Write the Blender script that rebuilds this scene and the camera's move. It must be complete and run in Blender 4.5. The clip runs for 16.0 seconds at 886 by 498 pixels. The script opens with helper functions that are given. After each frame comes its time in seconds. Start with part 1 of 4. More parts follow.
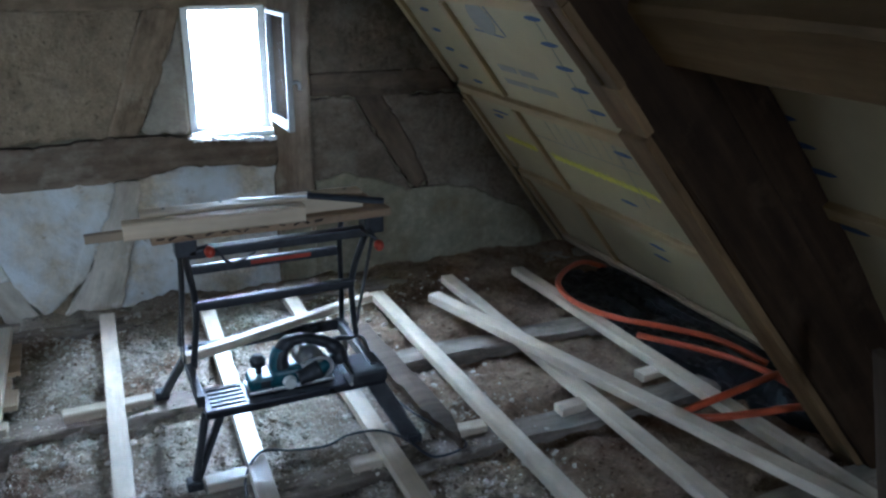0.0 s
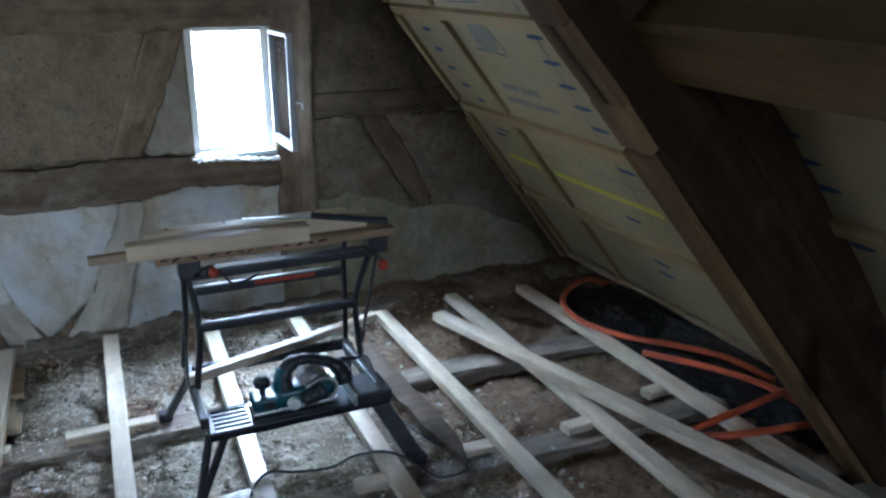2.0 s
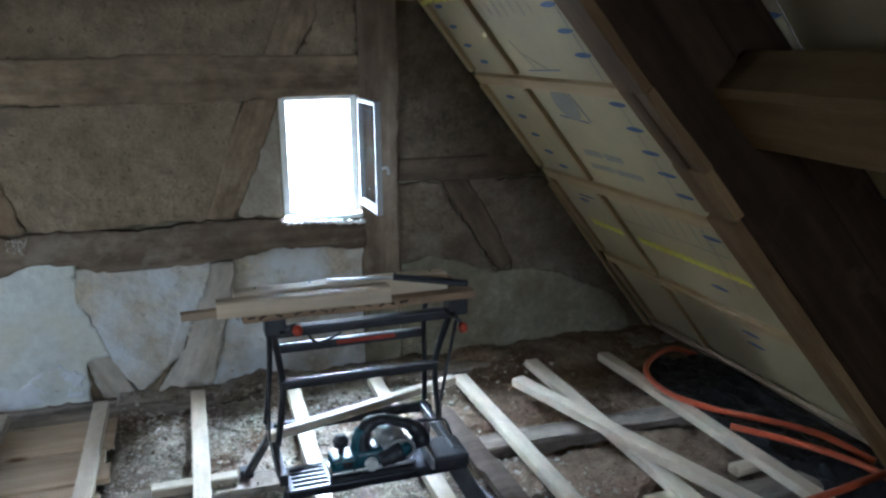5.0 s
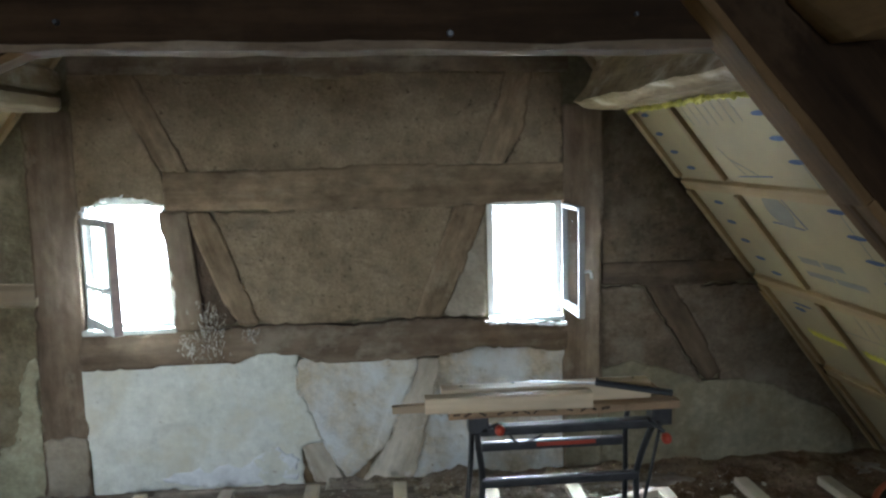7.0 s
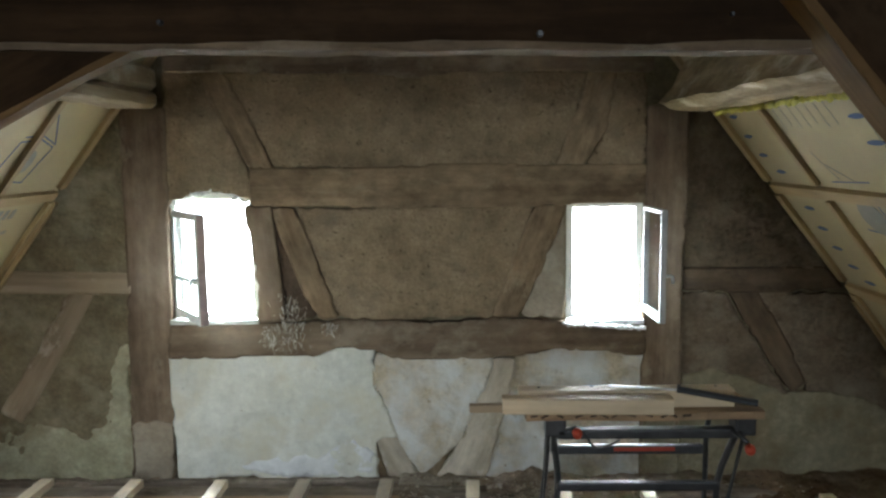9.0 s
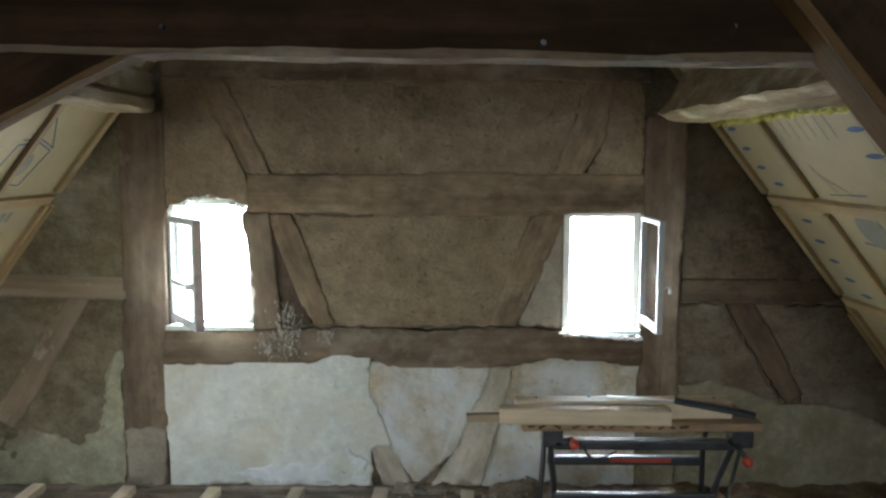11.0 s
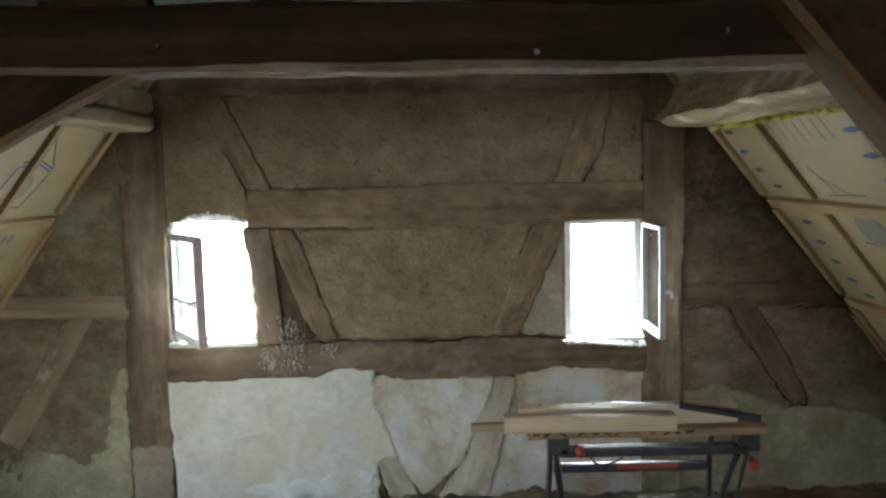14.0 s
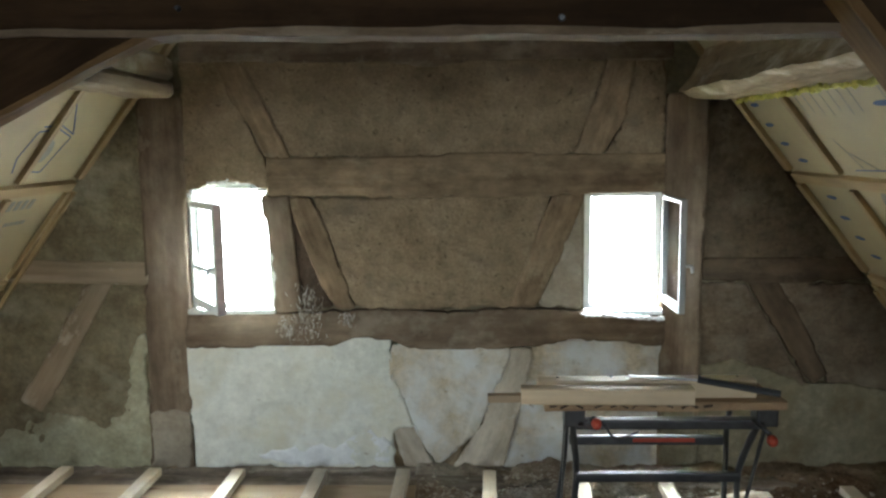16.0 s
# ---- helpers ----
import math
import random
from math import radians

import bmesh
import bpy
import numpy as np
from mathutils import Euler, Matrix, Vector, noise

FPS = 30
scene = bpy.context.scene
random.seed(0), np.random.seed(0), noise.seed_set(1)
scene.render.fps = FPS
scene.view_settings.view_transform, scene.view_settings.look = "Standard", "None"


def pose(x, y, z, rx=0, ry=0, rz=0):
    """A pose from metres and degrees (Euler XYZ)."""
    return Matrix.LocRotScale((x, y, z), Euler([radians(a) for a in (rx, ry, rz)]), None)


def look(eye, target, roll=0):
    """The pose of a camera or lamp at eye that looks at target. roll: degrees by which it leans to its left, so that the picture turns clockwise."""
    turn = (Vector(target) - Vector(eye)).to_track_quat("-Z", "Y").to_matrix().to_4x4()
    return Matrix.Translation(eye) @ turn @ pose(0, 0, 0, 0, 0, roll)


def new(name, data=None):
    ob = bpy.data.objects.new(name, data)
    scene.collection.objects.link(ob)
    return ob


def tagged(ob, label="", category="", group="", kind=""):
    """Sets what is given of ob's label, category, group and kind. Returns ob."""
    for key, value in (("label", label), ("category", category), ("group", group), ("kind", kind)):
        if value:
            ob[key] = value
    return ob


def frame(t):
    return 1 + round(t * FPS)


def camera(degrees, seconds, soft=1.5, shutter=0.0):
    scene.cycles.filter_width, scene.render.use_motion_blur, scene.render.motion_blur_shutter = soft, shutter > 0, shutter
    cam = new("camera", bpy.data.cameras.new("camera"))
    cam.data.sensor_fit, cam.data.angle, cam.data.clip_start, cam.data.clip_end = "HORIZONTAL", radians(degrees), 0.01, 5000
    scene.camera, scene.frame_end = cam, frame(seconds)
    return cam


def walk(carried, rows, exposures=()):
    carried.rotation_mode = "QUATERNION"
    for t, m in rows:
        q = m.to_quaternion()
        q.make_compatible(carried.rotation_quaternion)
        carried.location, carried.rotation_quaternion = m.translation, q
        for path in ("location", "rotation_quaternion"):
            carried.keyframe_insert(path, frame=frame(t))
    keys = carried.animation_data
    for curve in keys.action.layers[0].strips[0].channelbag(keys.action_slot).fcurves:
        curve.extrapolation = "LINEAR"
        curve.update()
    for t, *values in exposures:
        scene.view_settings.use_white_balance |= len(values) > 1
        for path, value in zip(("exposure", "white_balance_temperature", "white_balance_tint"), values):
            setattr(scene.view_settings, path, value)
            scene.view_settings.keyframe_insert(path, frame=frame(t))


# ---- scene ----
cam = camera(57.3, 16.0, soft=2.5)
PATH = [
    (0, (0.131, 0.35, 1.511), (0.915, 2.057, 0.825), 0.6),
    (0.5, (0.138, 0.358, 1.507), (0.946, 2.05, 0.812), 0.9),
    (1, (0.138, 0.37, 1.509), (0.933, 2.07, 0.818), 0.4),
    (1.5, (0.134, 0.363, 1.509), (0.925, 2.073, 0.837), 0.5),
    (2, (0.132, 0.36, 1.513), (0.915, 2.084, 0.867), 0.1),
    (2.5, (0.132, 0.357, 1.516), (0.894, 2.092, 0.875), 0.1),
    (3, (0.134, 0.348, 1.52), (0.874, 2.105, 0.913), -0.4),
    (5.3, (0.127, 0.338, 1.511), (0.709, 2.188, 1.024), -0.4),
    (5.5, (0.12, 0.316, 1.528), (0.678, 2.173, 1.036), -0.3),
    (6, (0.118, 0.302, 1.538), (0.597, 2.197, 1.114), -0.8),
    (6.5, (0.109, 0.287, 1.543), (0.505, 2.216, 1.19), -1.2),
    (6.6, (0.107, 0.284, 1.543), (0.478, 2.219, 1.199), -1.3),
    (6.7, (0.105, 0.281, 1.543), (0.441, 2.225, 1.211), -1.3),
    (6.8, (0.103, 0.279, 1.542), (0.389, 2.232, 1.224), -1.4),
    (6.9, (0.101, 0.276, 1.542), (0.341, 2.239, 1.242), -1.4),
    (7, (0.099, 0.273, 1.542), (0.249, 2.252, 1.299), -1.5),
    (7.5, (0.084, 0.254, 1.545), (0.138, 2.24, 1.315), -1.5),
    (8, (0.09, 0.262, 1.539), (0.1, 2.247, 1.29), -1.2),
    (8.5, (0.087, 0.261, 1.54), (0.077, 2.247, 1.298), -1.0),
    (9, (0.079, 0.268, 1.544), (0.046, 2.253, 1.302), -0.7),
    (11.5, (0.067, 0.274, 1.543), (0.048, 2.263, 1.337), 0.1),
    (12, (0.065, 0.272, 1.543), (0.033, 2.263, 1.355), -0.3),
    (12.5, (0.067, 0.273, 1.539), (0.031, 2.264, 1.357), -0.2),
    (13, (0.069, 0.265, 1.549), (0.04, 2.256, 1.36), -0.7),
    (13.5, (0.071, 0.271, 1.547), (0.048, 2.262, 1.359), -1.1),
    (14, (0.074, 0.27, 1.543), (0.048, 2.26, 1.348), -1.5),
    (14.5, (0.08, 0.277, 1.542), (0.043, 2.265, 1.33), -1.5),
    (15, (0.077, 0.27, 1.541), (0.02, 2.258, 1.329), -1.3),
    (15.5, (0.069, 0.277, 1.537), (0.001, 2.262, 1.297), -0.9),
    (16, (0.069, 0.284, 1.535), (-0.001, 2.266, 1.272), -0.8),
]
walk(cam, [(t, look(eye, target, roll)) for t, eye, target, roll in PATH],
     [(0.0, 0.16, 4720, 8), (3.0, 0.14, 4920, 8), (5.5, 0.28, 5080, 8), (6.0, 0.30, 5120, 8), (7.0, 0.50, 5520, 7), (9.0, 0.53, 5980, 6), (11.5, 0.52, 5850, 6), (13.0, 0.50, 5880, 6), (16.0, 0.57, 6020, 5)])

# ---- light ----
world = bpy.data.worlds.new("overcast_sky")
scene.world = world
world.use_nodes = True
wn = world.node_tree
sky = wn.nodes.new("ShaderNodeTexSky")
sky.sky_type, sky.sun_disc = "NISHITA", False
sky.sun_elevation, sky.sun_rotation = radians(40), radians(200)
wn.links.new(sky.outputs[0], wn.nodes["Background"].inputs[0])
wn.nodes["Background"].inputs[1].default_value = 0.12


def daylight(name, eye, target, wide, high, watts, colour):
    lamp = bpy.data.lights.new(name, "AREA")
    lamp.shape, lamp.size, lamp.size_y, lamp.energy, lamp.color = "RECTANGLE", wide, high, watts, colour
    ob = new(name, lamp)
    ob.matrix_world = look(eye, target)
    return ob


SKY_TINT = (0.82, 0.92, 1.0)
FAR_TINT = (0.93, 0.97, 0.98)
daylight("sky_before_the_gable", (0.25, 5.00, 2.20), (0.25, 3.60, 0.20), 3.2, 1.4, 5300, SKY_TINT)
# Unseen fill lamps, added to brighten the room from the west and rear.
daylight("roof_window_daylight", (-2.95, 2.62, 1.35), (0.2, 2.95, -0.1), 1.2, 1.1, 34, FAR_TINT)
daylight("rear_window_daylight", (0.55, -3.80, 1.60), (-0.2, 4.0, 0.0), 0.85, 0.80, 72, FAR_TINT)


# ---- materials ----
def material(name):
    m = bpy.data.materials.new(name)
    m.use_nodes = True
    nt = m.node_tree
    return m, nt, nt.nodes["Principled BSDF"]


def noise_node(nt, scale, stretch=(1, 1, 1), detail=6.0, rough=0.6, space="Object", offset_random=False):
    tc = nt.nodes.new("ShaderNodeTexCoord")
    mp = nt.nodes.new("ShaderNodeMapping")
    mp.inputs["Scale"].default_value = stretch
    nt.links.new(tc.outputs[space], mp.inputs["Vector"])
    if offset_random:
        oi = nt.nodes.new("ShaderNodeObjectInfo")
        mul = nt.nodes.new("ShaderNodeMath")
        mul.operation = "MULTIPLY"
        mul.inputs[1].default_value = 37.0
        nt.links.new(oi.outputs["Random"], mul.inputs[0])
        nt.links.new(mul.outputs[0], mp.inputs["Location"])
    n = nt.nodes.new("ShaderNodeTexNoise")
    n.inputs["Scale"].default_value = scale
    n.inputs["Detail"].default_value = detail
    n.inputs["Roughness"].default_value = rough
    nt.links.new(mp.outputs[0], n.inputs["Vector"])
    return n


def ramp(nt, source, stops):
    r = nt.nodes.new("ShaderNodeValToRGB")
    els = r.color_ramp.elements
    while len(els) < len(stops):
        els.new(0.5)
    for e, (p, c) in zip(els, stops):
        e.position, e.color = p, (*c, 1)
    nt.links.new(source, r.inputs[0])
    return r


def mix(nt, a, b, fac, mode="MIX"):
    m = nt.nodes.new("ShaderNodeMix")
    m.data_type, m.blend_type = "RGBA", mode
    for socket, value in ((m.inputs[6], a), (m.inputs[7], b), (m.inputs[0], fac)):
        if isinstance(value, (int, float)):
            socket.default_value = value
        elif isinstance(value, tuple):
            socket.default_value = (*value, 1)
        else:
            nt.links.new(value, socket)
    return m.outputs[2]


def bump(nt, bsdf, heights):
    last = None
    for source, strength, distance in heights:
        b = nt.nodes.new("ShaderNodeBump")
        b.inputs["Strength"].default_value, b.inputs["Distance"].default_value = strength, distance
        nt.links.new(source, b.inputs["Height"])
        if last:
            nt.links.new(last.outputs[0], b.inputs["Normal"])
        last = b
    nt.links.new(last.outputs[0], bsdf.inputs["Normal"])


def wood(name, dark, mid, light, grain=22.0, rough=0.75, relief=0.4, stain=None, knots=False, mottle=0.0):
    """Grain runs along each piece's own x axis."""
    m, nt, b = material(name)
    fine = noise_node(nt, grain, (0.06, 1, 1), 8, 0.65, offset_random=True)
    broad = noise_node(nt, 2.2, (0.5, 1.4, 1.4), 4, 0.6, offset_random=True)
    c = ramp(nt, fine.outputs[0], [(0.28, dark), (0.5, mid), (0.74, light)]).outputs[0]
    tone = ramp(nt, broad.outputs[0], [(0.3, (0.62, 0.60, 0.58)), (0.7, (1.15, 1.12, 1.08))]).outputs[0]
    c = mix(nt, c, tone, 1.0, "MULTIPLY")
    if mottle:
        blot = noise_node(nt, 13.0, (0.6, 1, 1), 8, 0.72, offset_random=True)
        tone = ramp(nt, blot.outputs[0], [(0.32, (1 - mottle,) * 3), (0.5, (1,) * 3), (0.68, (1 + mottle,) * 3)]).outputs[0]
        c = mix(nt, c, tone, 1.0, "MULTIPLY")
    if stain:
        spots = noise_node(nt, 5.0, (0.7, 1, 1), 5, 0.7, offset_random=True)
        mask = ramp(nt, spots.outputs[0], [(0.55, (0, 0, 0)), (0.68, (1, 1, 1))]).outputs[0]
        c = mix(nt, c, stain, mask)
    if knots:
        tc = nt.nodes.new("ShaderNodeTexCoord")
        mp = nt.nodes.new("ShaderNodeMapping")
        mp.inputs["Scale"].default_value = (2.6, 9, 9)
        nt.links.new(tc.outputs["Object"], mp.inputs["Vector"])
        v = nt.nodes.new("ShaderNodeTexVoronoi")
        v.inputs["Scale"].default_value = 1.0
        nt.links.new(mp.outputs[0], v.inputs["Vector"])
        mask = ramp(nt, v.outputs["Distance"], [(0.05, (1, 1, 1)), (0.13, (0, 0, 0))]).outputs[0]
        c = mix(nt, c, (0.17, 0.09, 0.04), mask)
    nt.links.new(c, b.inputs["Base Color"])
    b.inputs["Roughness"].default_value = rough
    b.inputs["Specular IOR Level"].default_value = 0.12 if rough > 0.78 else 0.5
    bump(nt, b, [(fine.outputs[0], relief, 0.004), (broad.outputs[0], relief * 0.6, 0.012)])
    return m


def earth(name, stops, east_tint=None, patches=None, patch_scale=3.0, patch_at=(0.5, 0.6), grain=38.0, rough=0.95, relief=0.6, flecks=None, soft=1.0, pits=False):
    m, nt, b = material(name)
    broad = noise_node(nt, 3.1, detail=6, rough=0.62)
    fine = noise_node(nt, grain, detail=8, rough=0.7)
    mid = noise_node(nt, 11.0, detail=6, rough=0.6)
    c = ramp(nt, broad.outputs[0], stops).outputs[0]
    grit = ramp(nt, fine.outputs[0], [(0.3, (1 - 0.28 * soft,) * 3), (0.7, (1 + 0.2 * soft,) * 3)]).outputs[0]
    c = mix(nt, c, grit, 1.0, "MULTIPLY")
    blot = ramp(nt, mid.outputs[0], [(0.35, (1 - 0.22 * soft,) * 3), (0.65, (1 + 0.1 * soft,) * 3)]).outputs[0]
    c = mix(nt, c, blot, 1.0, "MULTIPLY")
    if patches:
        p = noise_node(nt, patch_scale, detail=8, rough=0.65)
        mask = ramp(nt, p.outputs[0], [(patch_at[0], (0, 0, 0)), (patch_at[1], (1, 1, 1))]).outputs[0]
        c = mix(nt, c, patches, mask)
    if flecks:
        f = noise_node(nt, 75, (1, 1, 1), 4, 0.6)
        mask = ramp(nt, f.outputs[0], [(0.61, (0, 0, 0)), (0.69, (0.8, 0.8, 0.8))]).outputs[0]
        c = mix(nt, c, flecks, mask)
    if pits:
        h = noise_node(nt, pits[1], detail=3, rough=0.55)
        mask = ramp(nt, h.outputs[0], [(pits[2], (0.85, 0.85, 0.85)), (pits[2] + 0.08, (0, 0, 0))]).outputs[0]
        c = mix(nt, c, pits[0], mask)
    # Multiplies the colour by a darker, browner tint towards positive x.
    if east_tint:
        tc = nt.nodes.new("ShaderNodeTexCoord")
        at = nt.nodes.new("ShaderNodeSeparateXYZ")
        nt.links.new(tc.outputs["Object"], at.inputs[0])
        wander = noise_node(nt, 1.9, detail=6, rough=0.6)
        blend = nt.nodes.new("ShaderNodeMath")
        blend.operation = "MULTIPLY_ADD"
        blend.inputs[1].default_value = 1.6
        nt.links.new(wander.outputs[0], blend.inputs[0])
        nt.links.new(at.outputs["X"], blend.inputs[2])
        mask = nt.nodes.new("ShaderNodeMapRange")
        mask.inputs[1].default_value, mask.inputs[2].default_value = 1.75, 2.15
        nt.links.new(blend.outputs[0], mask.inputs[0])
        c = mix(nt, c, mix(nt, c, east_tint, 1.0, "MULTIPLY"), mask.outputs[0])
    nt.links.new(c, b.inputs["Base Color"])
    b.inputs["Roughness"].default_value = rough
    b.inputs["Specular IOR Level"].default_value = 0.15
    bump(nt, b, [(fine.outputs[0], relief * 0.6, 0.005), (mid.outputs[0], relief, 0.026), (broad.outputs[0], relief * 0.8, 0.06)])
    return m


def plain(name, colour, rough=0.5, metal=0.0, spots=0.25, scale=18.0, relief=0.12):
    m, nt, b = material(name)
    n = noise_node(nt, scale, detail=6, rough=0.65)
    lo, hi = 1 - spots, 1 + spots
    tone = ramp(nt, n.outputs[0], [(0.3, (lo, lo, lo)), (0.7, (hi, hi, hi))]).outputs[0]
    nt.links.new(mix(nt, colour, tone, 1.0, "MULTIPLY"), b.inputs["Base Color"])
    b.inputs["Metallic"].default_value = metal
    rr = nt.nodes.new("ShaderNodeMapRange")
    rr.inputs[3].default_value, rr.inputs[4].default_value = max(rough - 0.12, 0.05), min(rough + 0.15, 1)
    nt.links.new(n.outputs[0], rr.inputs[0])
    nt.links.new(rr.outputs[0], b.inputs["Roughness"])
    bump(nt, b, [(n.outputs[0], relief, 0.003)])
    return m


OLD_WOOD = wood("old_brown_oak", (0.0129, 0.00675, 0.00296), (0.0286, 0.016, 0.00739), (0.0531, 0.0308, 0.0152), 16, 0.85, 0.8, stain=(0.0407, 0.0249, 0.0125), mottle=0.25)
WALL_WOOD = wood("dusty_timber_framing", (0.125, 0.093, 0.064), (0.205, 0.157, 0.110), (0.28, 0.222, 0.160), 12, 0.9, 1.0, stain=(0.27, 0.222, 0.162), mottle=0.28)
PALE_FRAME = wood("pale_dusty_timber_framing", (0.152, 0.111, 0.0691), (0.25, 0.187, 0.119), (0.342, 0.264, 0.173), 12, 0.9, 1.0, stain=(0.329, 0.264, 0.175), mottle=0.38)
# Darker copy of the wall framing, with the east end's shade in its colour.
SHADED_FRAME = wood("shaded_dusty_framing", (0.0684, 0.0482, 0.0306), (0.104, 0.0759, 0.0498), (0.144, 0.107, 0.072), 12, 0.9, 0.9, stain=(0.13, 0.099, 0.0672), mottle=0.28)
LIMED_WOOD = wood("pale_dusty_timber", (0.17, 0.13, 0.088), (0.29, 0.235, 0.165), (0.39, 0.33, 0.25), 14, 0.9, 0.9, stain=(0.42, 0.375, 0.30))
PALE_PURLIN = wood("limewashed_hewn_purlin", (0.22, 0.165, 0.0966), (0.363, 0.285, 0.176), (0.517, 0.425, 0.294), 14, 0.9, 1.0, stain=(0.616, 0.53, 0.395), mottle=0.3)
CLEAT_WOOD = wood("brown_oak_lath", (0.085, 0.050, 0.022), (0.145, 0.090, 0.041), (0.205, 0.135, 0.066), 16, 0.85, 0.6, mottle=0.15)
PURLIN_WOOD = wood("yellowed_squared_timber", (0.09, 0.0562, 0.0238), (0.143, 0.0932, 0.0418), (0.188, 0.127, 0.0619), 16, 0.8, 0.6, mottle=0.15)
WASHED_WOOD = wood("pale_limewashed_brace", (0.40, 0.345, 0.26), (0.54, 0.485, 0.39), (0.64, 0.595, 0.50), 14, 0.9, 0.9, stain=(0.62, 0.60, 0.55), mottle=0.22)
JOIST_WOOD = wood("grey_weathered_joist", (0.122, 0.1, 0.0765), (0.23, 0.194, 0.155), (0.337, 0.296, 0.25), 14, 0.9, 1.0, stain=(0.337, 0.296, 0.245), mottle=0.3)
PINE = wood("fresh_sawn_pine", (0.493, 0.414, 0.299), (0.572, 0.493, 0.374), (0.642, 0.572, 0.458), 26, 0.42, 0.2, knots=True, mottle=0.16, stain=(0.40, 0.35, 0.275))
BENCH_PINE = wood("yellowed_pine", (0.56, 0.43, 0.26), (0.68, 0.545, 0.36), (0.76, 0.64, 0.46), 26, 0.45, 0.2, knots=True, mottle=0.08)
PINE_DULL = wood("dusty_pine_board", (0.33, 0.235, 0.14), (0.42, 0.315, 0.20), (0.50, 0.39, 0.265), 24, 0.65, 0.25, knots=True)
ROOF_PINE = wood("roof_batten_pine", (0.285, 0.195, 0.088), (0.355, 0.252, 0.12), (0.41, 0.305, 0.155), 24, 0.65, 0.25, knots=True)
JAW_WOOD = wood("worn_plywood_jaw", (0.22, 0.13, 0.065), (0.38, 0.26, 0.15), (0.50, 0.37, 0.23), 20, 0.65, 0.5, stain=(0.16, 0.10, 0.055), mottle=0.25)
WEDGE_WOOD = wood("grey_brown_old_plank", (0.05, 0.0345, 0.0234), (0.088, 0.0655, 0.0468), (0.13, 0.101, 0.0754), 18, 0.8, 0.5)
DAUB = earth("brown_clay_daub", [(0.3, (0.206, 0.152, 0.0927)), (0.5, (0.292, 0.221, 0.138)), (0.7, (0.379, 0.294, 0.191))], patches=(0.216, 0.167, 0.112), patch_at=(0.54, 0.66), flecks=(0.335, 0.271, 0.167), grain=60, relief=0.8, soft=0.75, pits=((0.12, 0.0874, 0.0513), 30, 0.29))
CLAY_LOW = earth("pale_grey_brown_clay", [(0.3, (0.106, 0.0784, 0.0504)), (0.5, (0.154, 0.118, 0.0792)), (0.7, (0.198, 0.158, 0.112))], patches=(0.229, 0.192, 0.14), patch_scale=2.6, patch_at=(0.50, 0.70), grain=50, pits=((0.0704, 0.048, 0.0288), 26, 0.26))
DAUB_DARK = earth("dark_clay_daub", [(0.3, (0.082, 0.057, 0.038)), (0.5, (0.122, 0.089, 0.062)), (0.7, (0.168, 0.127, 0.092))], patches=(0.19, 0.15, 0.11), patch_at=(0.58, 0.68), grain=55, pits=((0.07, 0.05, 0.034), 26, 0.28))
SHADED_CLAY = earth("shaded_grey_brown_daub", [(0.3, (0.0762, 0.0546, 0.0333)), (0.5, (0.114, 0.0859, 0.0544)), (0.7, (0.152, 0.119, 0.0783))], patches=(0.18, 0.149, 0.104), patch_scale=2.6, patch_at=(0.52, 0.72), grain=50, pits=((0.0508, 0.0341, 0.0196), 26, 0.28))
WHITEWASH = earth("white_limewash_plaster", [(0.28, (0.618, 0.616, 0.527)), (0.5, (0.711, 0.717, 0.641)), (0.72, (0.772, 0.778, 0.712))], patches=(0.628, 0.591, 0.456), patch_scale=2.6, patch_at=(0.50, 0.68), grain=34, relief=0.5, soft=0.45, pits=((0.35, 0.283, 0.19), 17, 0.225))
BRIGHT_LIME = earth("bright_lime_splash", [(0.3, (0.70, 0.71, 0.69)), (0.5, (0.78, 0.79, 0.78)), (0.7, (0.83, 0.84, 0.83))], grain=30, relief=0.25, soft=0.4)
MOSSY = earth("mottled_grey_brown_daub", [(0.3, (0.129, 0.106, 0.0617)), (0.5, (0.195, 0.164, 0.101)), (0.7, (0.266, 0.231, 0.151))], patches=(0.299, 0.27, 0.191), patch_scale=2.4, patch_at=(0.53, 0.70), grain=46)
LIME_GREEN = earth("greenish_old_limewash", [(0.3, (0.265, 0.25, 0.158)), (0.5, (0.36, 0.345, 0.233)), (0.7, (0.466, 0.445, 0.326))], patches=(0.233, 0.205, 0.123), patch_scale=3.0, patch_at=(0.52, 0.68), grain=34, relief=0.5, soft=0.8)
LIMED_DULL = earth("dull_lime_coat", [(0.3, (0.23, 0.19, 0.135)), (0.5, (0.30, 0.255, 0.19)), (0.7, (0.38, 0.335, 0.26))], grain=40, soft=0.6)
OCHRE = earth("ochre_lime_plaster", [(0.3, (0.50, 0.42, 0.29)), (0.5, (0.58, 0.50, 0.365)), (0.7, (0.62, 0.57, 0.46))], patches=(0.68, 0.685, 0.66), patch_scale=3.2, patch_at=(0.40, 0.60), grain=34, relief=0.6, soft=0.9, pits=((0.30, 0.23, 0.14), 15, 0.25))
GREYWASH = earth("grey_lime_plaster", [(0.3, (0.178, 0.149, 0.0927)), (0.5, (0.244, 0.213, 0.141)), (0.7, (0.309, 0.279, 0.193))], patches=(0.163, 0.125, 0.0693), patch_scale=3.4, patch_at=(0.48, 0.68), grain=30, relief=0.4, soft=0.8)
